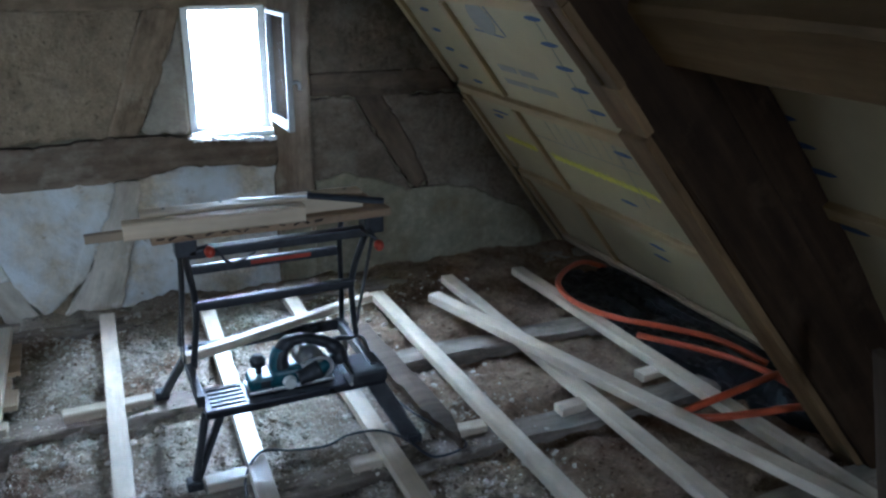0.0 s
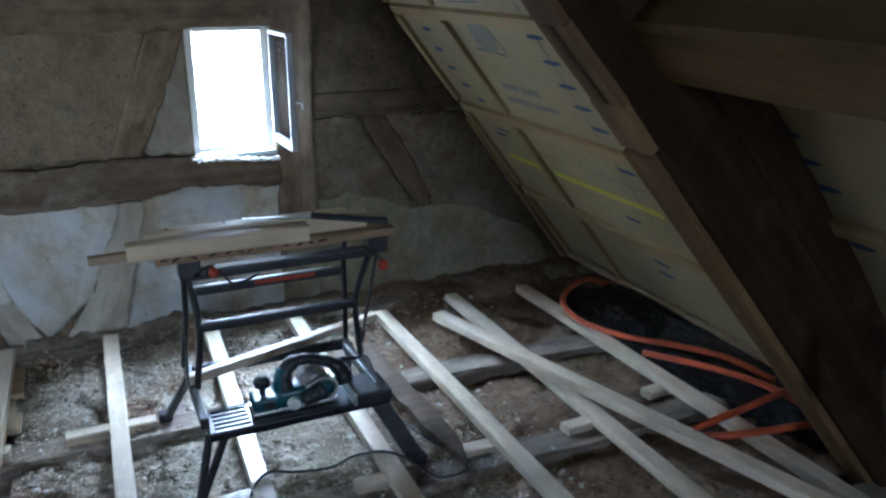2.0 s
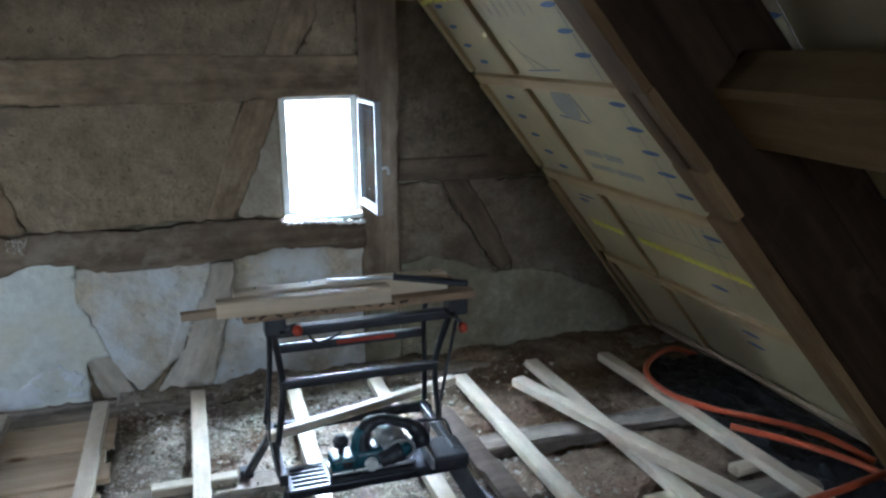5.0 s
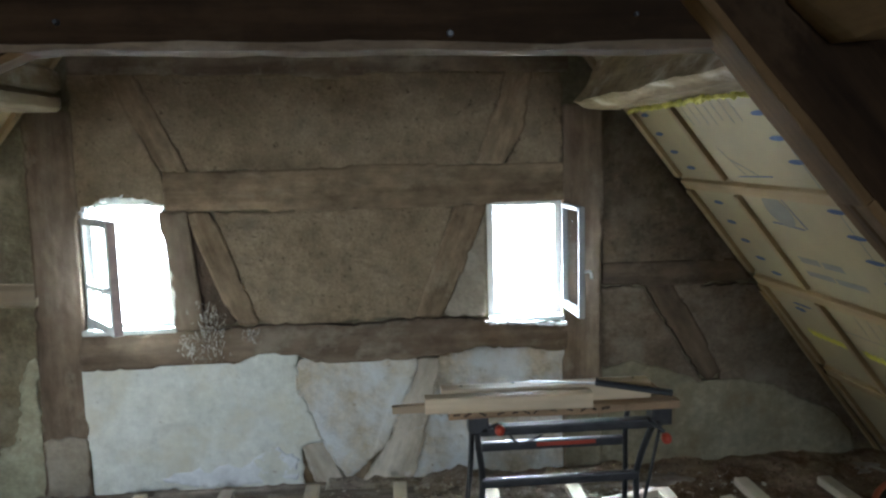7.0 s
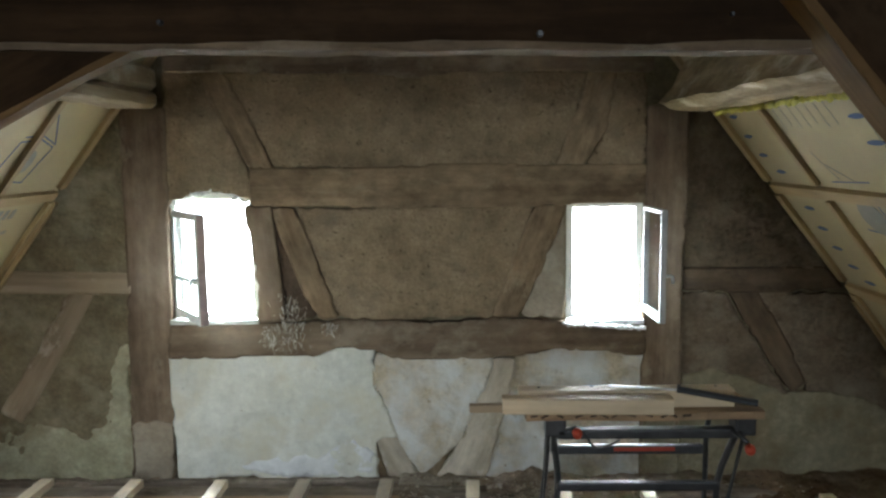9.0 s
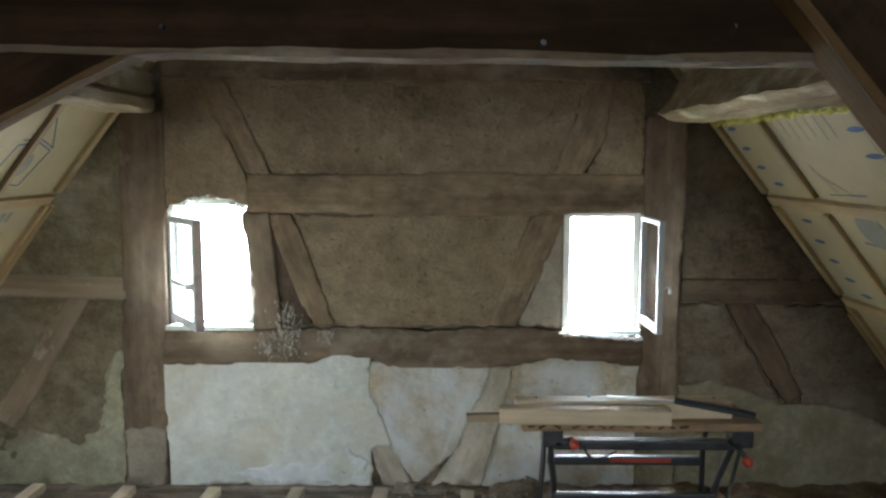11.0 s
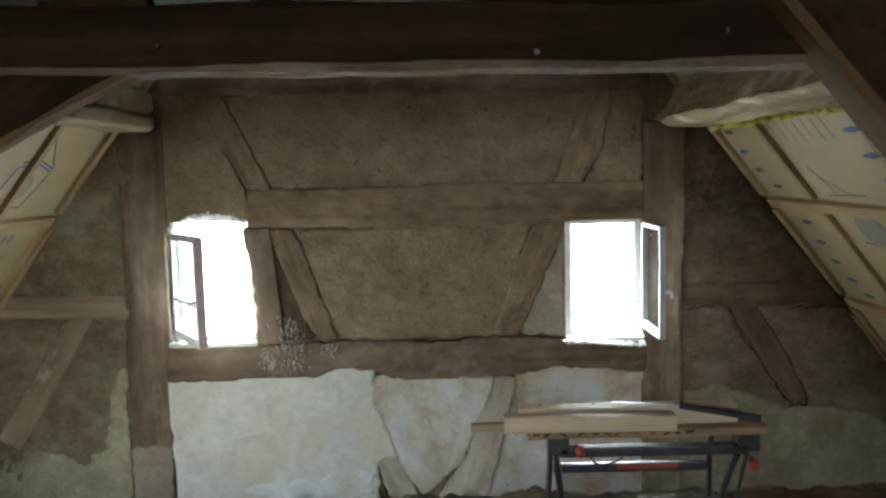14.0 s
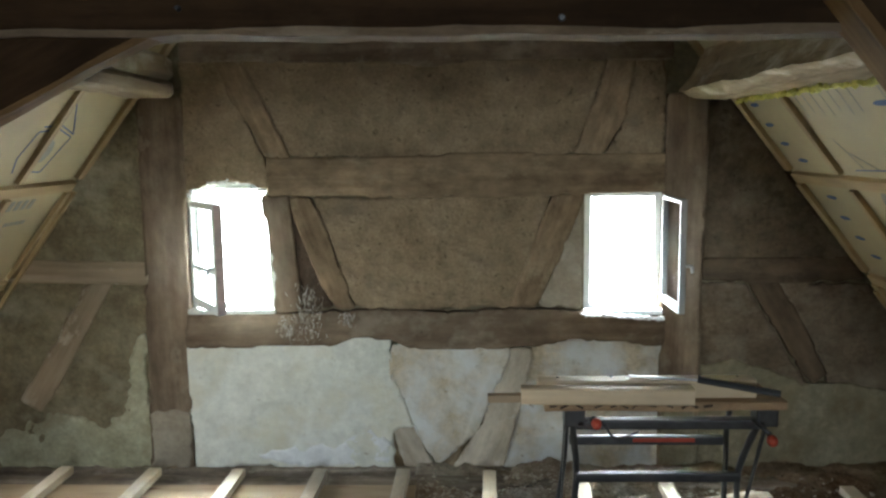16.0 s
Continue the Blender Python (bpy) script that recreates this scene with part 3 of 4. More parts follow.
timber("window_post", [(-0.945, 1.285), (-0.818, 1.278), (-0.790, 1.00), (-0.765, 0.715), (-0.895, 0.715), (-0.890, 0.88), (-0.908, 1.05), (-0.932, 1.19)], -85, 8, proud=0.018)
timber("brace", [(-0.825, 1.272), (-0.702, 1.272), (-0.64, 1.10), (-0.592, 0.95), (-0.508, 0.728), (-0.608, 0.728), (-0.665, 0.85), (-0.745, 1.06)], -70, 9, mat=PALE_FRAME, proud=0.012)
timber("brace", [(0.455, 1.272), (0.614, 1.272), (0.505, 1.00), (0.392, 0.728), (0.256, 0.728), (0.345, 0.97)], 69, 10, mat=PALE_FRAME)
timber("brace", [(0.240, 0.518), (0.368, 0.515), (0.305, 0.24), (0.215, -0.085), (-0.030, -0.095), (0.112, 0.12), (0.180, 0.33)], 70, 11, WASHED_WOOD, 0.010, 0.006)
timber("brace", [(-0.335, 0.112), (-0.230, 0.120), (-0.125, -0.092), (-0.272, -0.088)], -62, 12, WASHED_WOOD, 0.008, 0.006)
timber("side_rail", [(-2.42, 0.982), (-1.535, 0.960), (-1.540, 0.855), (-2.36, 0.878)], -1.5, 13, LIMED_WOOD, 0.012)
timber("brace", [(-1.850, 0.862), (-1.718, 0.858), (-1.90, 0.55), (-2.115, 0.195), (-2.225, 0.260), (-2.02, 0.56)], 59, 14, LIMED_WOOD, 0.004)
timber("side_rail", [(1.188, 0.960), (1.88, 0.956), (1.96, 0.852), (1.60, 0.840), (1.188, 0.850)], 0, 15, SHADED_FRAME, 0.006)
timber("brace", [(1.408, 0.848), (1.552, 0.848), (1.68, 0.62), (1.80, 0.38), (1.73, 0.33), (1.66, 0.42), (1.53, 0.64)], -61, 16, SHADED_FRAME, -0.005, 0.006)
timber("sill_beam", [(-3.0, -0.098), (-0.35, -0.095), (0.25, -0.105), (2.60, -0.155), (2.70, -0.30), (-3.0, -0.30)], 0, 17, JOIST_WOOD, 0.05, 0.010, 0.01, 0.08)


# ---- windows ----
def window(name, box, hinge_left, swing, frame_mat, sash_mat, muntin, label, thick=0.018, hinge=(0.03, 0.035), lift=0.035, edge_mat=None):
    x0, x1, z0, z1 = box
    w = tagged(thing(name, (x0 + x1) / 2, WALL_Y + 0.06, z0, label, "window"), kind="structure")
    f = 0.034
    for lo, hi in (((x0, z0), (x0 + f, z1)), ((x1 - f, z0), (x1, z1)), ((x0 + f, z0), (x1 - f, z0 + f)), ((x0 + f, z1 - f), (x1 - f, z1))):
        part("frame_member", boxed((lo[0], WALL_Y + 0.035, lo[1]), (hi[0], WALL_Y + 0.095, hi[1]), 0.004), frame_mat, w)
    part("sill", boxed((x0, WALL_Y - 0.03, z0 - 0.012), (x1, WALL_Y + 0.034, z0 + 0.012), 0.005), frame_mat, w, "chipped white window sill")
    width, high = x1 - x0 - 0.05, min(z1 - z0 - 0.07, 0.515)
    side = 1 if hinge_left else -1
    m = pose(x0 + hinge[0] if hinge_left else x1 + hinge[0], WALL_Y + hinge[1], z0 + lift, 0, 0, -swing if hinge_left else swing)
    s = 0.030 if hinge_left else 0.021
    sash = part("sash", boxed((-0.006, -0.018, 0), (0.006, 0.018, 0.02)), sash_mat, w, m=m)
    for lo, hi in (((0, 0), (s, high)), ((width - s, 0), (width, high)), ((s, 0), (width - s, s + 0.014)), ((s, high - s), (width - s, high))) + ((((s, high * 0.36), (width - s, high * 0.36 + 0.022)),) if muntin else ()):
        a, b = sorted((lo[0] * side, hi[0] * side))
        part("sash_member", boxed((a, -thick, lo[1]), (b, thick, hi[1]), 0.004), sash_mat, sash, m=m)
    if edge_mat:
        a, b = sorted((width * side, (width + 0.004) * side))
        part("edge_strip", boxed((a, -thick + 0.004, 0.004), (b, thick - 0.002, high - 0.004), 0.001), edge_mat, sash, "reddish brown painted sash edge, paled for window glare", m)
    a, b = sorted((s * side, (width - s) * side))
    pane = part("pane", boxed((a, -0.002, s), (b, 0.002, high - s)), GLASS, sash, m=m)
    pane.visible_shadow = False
    hx = (width - s / 2) * side
    hy = -side * 0.02
    grip = tube([(hx, -thick, high * 0.42), (hx, -thick - 0.027, high * 0.42), (hx, -thick - 0.032, high * 0.36)], 0.007, 8, 3)
    part("handle", grip, SILVER, sash, "small metal window handle", m, True)
    return w


window("window_1", W1, True, 55, OLD_PAINT, OLD_PAINT, True, "old white casement window standing open into the attic", 0.022, edge_mat=RED_PAINT)
window("window_2", W2, False, 91.5, WHITE_PAINT, SASH_PAINT, False, "white casement window swung open into the attic", 0.014, (0.006, 0.0), 0.052)
rubble = bmesh.new()
for k in range(110):
    u = random.uniform(-1.32, -0.92)
    r = random.uniform(0.006, 0.017)
    made = bmesh.ops.create_icosphere(rubble, subdivisions=1, radius=r, matrix=Matrix.Translation((u, WALL_Y + random.uniform(0.0, 0.10), 1.352 - 1.6 * (u + 1.12) ** 2 + random.uniform(-0.012, 0.014))))["verts"]
    for v in made:
        v.co += 0.008 * noise.noise_vector(v.co * 60)
part("daub_crumbs", rubble, BRIGHT_LIME, wall, "broken plaster edge over the window")
rubble = bmesh.new()
for k in range(90):
    u = random.uniform(0.60, 1.0)
    r = random.uniform(0.004, 0.011)
    made = bmesh.ops.create_icosphere(rubble, subdivisions=1, radius=r, matrix=Matrix.Translation((u, WALL_Y - 0.030 - random.uniform(0.0, 0.018), 0.694 - 0.022 * max(0.0, u - 0.70) / 0.3 + random.uniform(-0.010, 0.006))) @ Matrix.Diagonal((1.8, 1.0, 0.8, 1)))["verts"]
    for v in made:
        v.co += 0.006 * noise.noise_vector(v.co * 70)
part("plaster_crumbs", rubble, BRIGHT_LIME, wall, "broken white plaster under the window frame")

# ---- roof slopes ----
SLOPE = Vector((0.614, 0, -0.789))
OUT = Vector((0.789, 0, 0.614))


def slope_point(side, z, y, off=0.0):
    """A point of the inner face of the boarding on the right (1) or left (-1) slope."""
    x = 2.085 - (z - 0.70) / 1.285
    p = Vector((x, y, z)) + OUT * off
    return p if side > 0 else Vector((-0.265 - p.x, p.y, p.z))


def mirror(v, side):
    return Vector((v[0] * side, v[1], v[2]))


def roof(side, name):
    out = mirror(OUT, side)
    m, length = along(slope_point(side, 3.3, 0.2, 0.13), slope_point(side, -0.45, 0.2, 0.13), out)
    skin = bmesh.new()
    if side > 0:
        block(skin, (0, -4.1, -0.03), (length, 4.1, 0.03))
    else:
        # Gap left out of view, made only for the added west fill lamp.
        for lo, hi in (((0, -4.1), (2.478, 4.1)), ((3.707, -4.1), (length, 4.1)), ((2.478, -4.1), (3.707, -3.05)), ((2.478, -1.95), (3.707, 4.1))):
            block(skin, (lo[0], lo[1], -0.03), (hi[0], hi[1], 0.03))
    cover = tagged(part(name, skin, ROOF_TILE, m=m), "sloping roof lined with cream insulation boards", "roof", kind="structure")
    edges = [3.2, 2.82, 2.32, 1.83, 1.345, 0.86, 0.375, -0.085, -0.40]
    for y0, y1 in ((3.26, 4.19), (2.15, 3.25), (1.0, 2.14), (-0.1, 0.99), (-3.9, -0.11)) if side < 0 else ((2.05, 4.19), (-0.1, 2.04), (-3.9, -0.11)):
        for za, zb in zip(edges, edges[1:]):
            if side < 0 and y0 == 2.15 and 0.4 < za < 1.4:
                continue
            m, length = along(slope_point(side, za - 0.002, (y0 + y1) / 2, 0.045), slope_point(side, zb + 0.002, (y0 + y1) / 2, 0.045), out)
            part("insulation_board", bar(length, y1 - y0 - 0.004, 0.05, cut=0.05), BOARD, cover, m=m)
    for z in edges[1:-1]:
        for y0, y1 in ((1.97 if side > 0 or z != 0.86 else 3.27, 4.14), (-3.8, 1.86)):
            beam("batten", slope_point(side, z, y0, 0.006), slope_point(side, z, y1, 0.006), 0.052, 0.026, ROOF_PINE, cover, out, seed=int(z * 9) + 3)
    for y, w in ((3.63, 0.038), (1.2, 0.038), (4.160, 0.06)):
        for za, zb in zip(edges[1:], edges[2:]):
            beam("counter_batten", slope_point(side, za - 0.034, y, 0.008), slope_point(side, zb + 0.034, y, 0.008), w, 0.022, ROOF_PINE, cover, out, seed=int(za * 7) + 5)
    if side > 0:
        beam("foot_lath", slope_point(side, -0.020, 2.0, -0.004), slope_point(side, -0.045, 4.15, -0.004), 0.048, 0.022, PINE_DULL, cover, out, seed=12, rough=0.002)
    z0, z1 = (0.80, -0.09) if side > 0 else (1.32, 0.40)
    beam("edge_lath", slope_point(side, z0, 4.172, -0.008), slope_point(side, z1, 4.172, -0.034), 0.026, 0.018, ROOF_PINE, cover, out, seed=9, rough=0.003)
    return cover


roof_right = roof(1, "roof_slope_east")
roof_left = roof(-1, "roof_slope_west")


def mark(name, side, z, y, wide, high, mat, cover, turn=0.0, shape="oval", off=0.017):
    """A flat print on the boarding: wide along y, high along the slope."""
    bm = bmesh.new()
    if shape == "lens":
        us = [-1, -0.75, -0.4, 0, 0.4, 0.75, 1]
        outline = [(0.5 * wide * u, -0.5 * high * (1 - u * u) ** 0.7) for u in us] + [(0.5 * wide * u, 0.5 * high * (1 - u * u) ** 0.7) for u in us[-2:0:-1]]
    elif shape == "oval":
        outline = [(0.5 * wide * math.cos(a * 0.3927), 0.5 * high * math.sin(a * 0.3927)) for a in range(16)]
    else:
        outline = [(-wide / 2, -high / 2), (wide / 2, -high / 2), (wide / 2, high / 2), (-wide / 2, high / 2)]
    top = [bm.verts.new((u, v, 0.0006)) for u, v in outline]
    low = [bm.verts.new((u, v, -0.0006)) for u, v in outline]
    bm.faces.new(top)
    bm.faces.new(low[::-1])
    for k in range(len(top)):
        bm.faces.new((top[k], low[k], low[(k + 1) % len(top)], top[(k + 1) % len(top)]))
    p = slope_point(side, z, y, off)
    ux, uy, uz = Vector((0, 1, 0)), mirror(-SLOPE, side), mirror(-OUT, side)
    if side > 0:
        ux = -ux
    m = Matrix((ux, uy, uz)).transposed().to_4x4()
    m.translation = p
    return part(name, bm, mat, cover, m=m @ pose(0, 0, 0, 0, 0, turn))


# blue ovals in three columns of the boards: y, z
OVALS = (((4.025, 1.667), (4.023, 1.578), (4.009, 1.493), (3.943, 1.419), (3.931, 1.255), (3.953, 1.160), (3.956, 1.069), (3.933, 0.986), (3.879, 0.919), (3.919, 0.734)),
         ((2.943, 1.627), (2.942, 1.540), (2.928, 1.458), (2.911, 1.286), (2.903, 1.195), (2.899, 1.107), (2.883, 1.026), (2.856, 0.945), (2.855, 0.773), (3.062, 0.497), (3.034, 0.342), (3.060, 0.270), (3.080, 0.203)),
         ((1.943, 1.644), (1.930, 1.556), (1.912, 1.471), (1.898, 1.204), (1.878, 1.116), (1.852, 1.043), (1.823, 0.971), (1.795, 0.802)))
for column, wide in zip(OVALS, (0.105, 0.125, 0.125)):
    for y, z in column:
        mark("blue_mark", 1, z, y, wide, 0.023, BLUE, roof_right, shape="lens")
for z0, high in ((1.52, 0.40), (1.10, 0.50), (0.66, 0.36)):
    mark("print_line", 1, z0, 2.90, 0.004, high, GREY_PRINT, roof_right, shape="bar")
    mark("print_line", 1, z0, 1.865, 0.004, high, GREY_PRINT, roof_right, shape="bar")
for k in range(7):
    mark("print_line", 1, 1.655 + 0.008 * math.sin(k * 4), 3.10 + 0.075 * k, 0.004, 0.13, GREY_PRINT, roof_right, shape="bar")


def stroke(side, a, b, w, mat, cover):
    """A printed straight line between two places (y, z) of the boarding."""
    du, dv = (b[0] - a[0]) * -side, (b[1] - a[1]) / 0.789
    mark("board_print", side, (a[1] + b[1]) / 2, (a[0] + b[0]) / 2, w, math.hypot(du, dv), mat, cover, math.degrees(math.atan2(-du, dv)), "bar")


# printing and spray marks on the boards: frames, bars for lines of lettering, yellow spray
for z, y, wide, high, mat, turn, shape in (
        (1.255, 3.36, 0.19, 0.17, GREY_PRINT, 0, "oval"), (1.195, 3.37, 0.235, 0.007, BLUE, -4, "bar"), (1.255, 3.245, 0.006, 0.165, BLUE, 14, "bar"),
        (1.395, 3.34, 0.30, 0.005, BLUE, 2, "bar"), (1.455, 3.45, 0.005, 0.16, GREY_PRINT, 30, "bar"), (1.43, 3.37, 0.005, 0.16, GREY_PRINT, 62, "bar"),
        (1.040, 3.42, 0.15, 0.034, GREY_PRINT, 0, "bar"), (1.038, 3.25, 0.14, 0.034, GREY_PRINT, 0, "bar"),
        (0.976, 3.42, 0.20, 0.030, GREY_PRINT, 0, "bar"), (0.974, 3.20, 0.20, 0.030, GREY_PRINT, 0, "bar"),
        (0.700, 3.20, 0.80, 0.004, GREY_PRINT, 0, "bar"), (0.765, 3.86, 0.17, 0.012, BLUE, 0, "oval")):
    mark("board_print", 1, z, y, wide, high, mat, roof_right, turn, shape)
for k in range(8):
    mark("board_print", 1, 0.765, 2.80 + 0.085 * k, 0.003, 0.13, GREY_PRINT, roof_right, 0, "bar")
for y, wide in ((3.86, 0.34), (3.40, 0.36), (3.02, 0.46)):
    for k in range(int(wide / 0.016)):
        mark("spray_mark", 1, 0.60 + 0.004 * math.sin(k * 1.9 + y), y - wide / 2 + 0.016 * k, 0.011, 0.050 + 0.008 * math.sin(k * 2.7), YELLOW, roof_right, 34 + 6 * math.sin(k * 1.3), "oval", 0.0175)
for a, b in (((3.696, 1.700), (3.838, 1.578)), ((3.660, 1.606), (3.832, 1.566)), ((3.672, 1.618), (3.838, 1.578)), ((3.832, 1.562), (3.765, 1.416)), ((3.765, 1.416), (3.672, 1.422)), ((3.560, 1.605), (3.640, 1.610)), ((3.545, 1.585), (3.625, 1.592)), ((3.545, 1.585), (3.510, 1.480)), ((3.510, 1.480), (3.545, 1.420))):
    stroke(-1, a, b, 0.007, BLUE, roof_left)
mark("board_print", -1, 1.505, 3.70, 0.09, 0.12, GREY_PRINT, roof_left, 0, "oval")
for k in range(4):
    mark("board_print", -1, 1.270, 3.72 + 0.055 * k, 0.036, 0.055, GREY_PRINT, roof_left, 0, "bar")
    mark("board_print", -1, 1.185, 3.78 + 0.045 * k, 0.036, 0.022, GREY_PRINT, roof_left, 0, "bar")

foam = bmesh.new()
for k in range(150):
    y = 2.06 + 0.0139 * k
    p = slope_point(1, 1.704 + random.uniform(-0.005, 0.005), y, -0.004)
    made = bmesh.ops.create_icosphere(foam, subdivisions=1, radius=random.uniform(0.007, 0.014), matrix=Matrix.Translation(p) @ Matrix.Diagonal((0.8, 1.2, 1.0, 1)))["verts"]
    for v in made:
        v.co += 0.007 * noise.noise_vector(v.co * 60)
part("foam_seal", foam, FOAM, roof_right, "yellow assembly foam along the purlin")

# ---- rafters, tie beam, purlins ----
for side, cover in ((1, roof_right), (-1, roof_left)):
    out = mirror((0.760, 0, 0.650), side)
    ends = []
    for x, y, z in ((0.803 - 0.650 * 1.9, 1.93, 1.718 + 0.760 * 1.9), (2.40, 1.85, -0.155)):
        p = Vector((x, y, z)) + Vector((0.760, 0, 0.650)) * 0.10
        ends.append(Vector((p.x if side > 0 else -0.265 - p.x, p.y, p.z)))
    raised = [e + out * 0.021 for e in ends]
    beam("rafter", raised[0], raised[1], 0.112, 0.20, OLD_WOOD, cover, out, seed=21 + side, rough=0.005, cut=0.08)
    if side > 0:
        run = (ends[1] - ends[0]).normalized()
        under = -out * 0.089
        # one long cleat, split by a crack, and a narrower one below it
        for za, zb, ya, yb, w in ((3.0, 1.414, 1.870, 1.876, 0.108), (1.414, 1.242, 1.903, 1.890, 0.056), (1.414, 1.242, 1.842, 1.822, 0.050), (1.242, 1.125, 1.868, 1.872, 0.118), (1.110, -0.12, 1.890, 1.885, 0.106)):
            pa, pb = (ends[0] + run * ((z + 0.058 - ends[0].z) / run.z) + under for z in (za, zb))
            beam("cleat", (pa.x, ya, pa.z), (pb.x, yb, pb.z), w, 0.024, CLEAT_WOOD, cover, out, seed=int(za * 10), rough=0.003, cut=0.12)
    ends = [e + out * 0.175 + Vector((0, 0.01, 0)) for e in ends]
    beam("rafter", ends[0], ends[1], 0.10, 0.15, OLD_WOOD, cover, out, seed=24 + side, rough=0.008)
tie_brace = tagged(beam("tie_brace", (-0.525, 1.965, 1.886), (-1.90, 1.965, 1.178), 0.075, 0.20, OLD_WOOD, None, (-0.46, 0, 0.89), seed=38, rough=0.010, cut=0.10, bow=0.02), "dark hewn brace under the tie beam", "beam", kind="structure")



def lit_underside(ob, mat, sides):
    """Gives some of the eight long sides of a bar a second material, paler to look lit."""
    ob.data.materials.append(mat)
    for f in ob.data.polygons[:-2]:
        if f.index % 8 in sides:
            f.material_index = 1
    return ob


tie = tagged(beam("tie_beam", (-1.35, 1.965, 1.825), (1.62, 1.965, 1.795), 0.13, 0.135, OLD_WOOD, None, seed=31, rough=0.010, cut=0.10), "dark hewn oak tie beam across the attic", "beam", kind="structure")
# Paler woods put the window light on the undersides into the colour.
lit_underside(tie, WALL_WOOD, (0, 7))
lit_underside(tie_brace, CLEAT_WOOD, (0, 1, 7))
# Black plugs added as the darkness of small holes in the beam.
for x, z, r in ((0.247, 1.768, 0.008), (-0.50, 1.80, 0.006), (0.62, 1.80, 0.005)):
    bolt = bmesh.new()
    bmesh.ops.create_cone(bolt, cap_ends=True, segments=12, radius1=r, radius2=r * 0.7, depth=0.014, matrix=pose(x, 1.897, z, 90, 0, 0))
    part("nail_head", bolt, RUBBER, tie)
# Pale strip added to paint the window light along the beam's rear edge.
lath = tagged(beam("ceiling_lath", (-0.55, 2.075, 1.768), (0.80, 2.075, 1.752), 0.04, 0.014, LIMED_WOOD, None, seed=33, rough=0.002), "thin pale strip standing in for the tie beam's lit rear edge", "lath", kind="structure")


def hewn(name, outline, y0, y1, mat, seed, rough):
    """A hewn timber along y with the cross-section outline (x, z), its edges wandering by rough metres."""
    m, length = along((0, y0, 0), (0, y1, 0))
    bm = bmesh.new()
    n = int(length / 0.05)
    loop = []
    for (xa, za), (xb, zb) in zip(outline, outline[1:] + outline[:1]):
        loop += [(xa + (xb - xa) * k / 3, za + (zb - za) * k / 3) for k in range(3)]
    rings = []
    for i in range(n + 1):
        t = length * i / n
        ring = []
        for k, (x, z) in enumerate(loop):
            q = Vector((t * 2.6, x * 9 + seed, z * 9))
            ring.append(bm.verts.new((t, x + rough * (noise.noise(q) + 0.6 * noise.noise(q * 4.1)), z + rough * (noise.noise(q + Vector((7, 3, 1))) + 0.6 * noise.noise(q * 4.1 + Vector((2, 9, 4)))))))
        rings.append(ring)
    for a, b in zip(rings, rings[1:]):
        for k in range(len(loop)):
            bm.faces.new((a[k], a[(k + 1) % len(loop)], b[(k + 1) % len(loop)], b[k]))
    bm.faces.new(rings[0][::-1])
    bm.faces.new(rings[-1])
    return part(name, bm, mat, m=m)


tagged(hewn("purlin", [(1.045, 1.752), (1.110, 1.842), (1.165, 1.980), (1.200, 1.992), (1.310, 1.860), (1.335, 1.745), (1.262, 1.712), (1.120, 1.722)], 4.17, 2.06, PALE_PURLIN, 34, 0.016), "pale limewashed hewn purlin resting on the gable post", "beam", kind="structure")
split = tagged(beam("purlin", (-1.475, 4.17, 1.898), (-1.475, 2.06, 1.902), 0.25, 0.105, LIMED_WOOD, None, seed=35, rough=0.012, cut=0.16), "pale hewn purlin with a long split", "beam", kind="structure")
beam("lower_half", (-1.468, 4.165, 1.800), (-1.468, 2.06, 1.796), 0.24, 0.080, LIMED_WOOD, split, seed=45, rough=0.012, cut=0.22)
tagged(beam("purlin", (1.02, 1.84, 1.86), (1.02, -3.8, 1.86), 0.24, 0.25, PURLIN_WOOD, None, seed=36, rough=0.03, cut=0.34), "yellow-brown round-edged purlin behind the tie beam", "beam", kind="structure")
tagged(beam("side_purlin", (1.345, 1.83, 1.385), (1.345, -3.8, 1.385), 0.19, 0.135, PURLIN_WOOD, None, (0.71, 0, 0.71), seed=37, rough=0.008, cut=0.10), "squared timber purlin between the rafters", "beam", kind="structure")

# ---- ceiling and rear wall ----
deck = bmesh.new()
x = -1.9
while x < 1.9:
    w = random.uniform(0.17, 0.24)
    block(deck, (x, -3.9, 2.045 + random.uniform(0, 0.006)), (x + w - random.uniform(0.003, 0.012), 4.19, 2.07))
    x += w
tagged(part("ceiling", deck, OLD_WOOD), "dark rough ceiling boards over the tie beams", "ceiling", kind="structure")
# Unseen end wall; its opening only admits the added rear fill lamp.
rear = bmesh.new()
for lo, hi in (((-3.6, -0.4), (0.10, 4.0)), ((1.00, -0.4), (3.4, 4.0)), ((0.10, -0.4), (1.00, 1.18)), ((0.10, 2.04), (1.00, 4.0))):
    block(rear, (lo[0], -4.0, lo[1]), (hi[0], -3.85, hi[1]))
tagged(part("wall_south", rear, DAUB), "plain clay wall behind with an opening for added fill light", "wall", kind="structure")

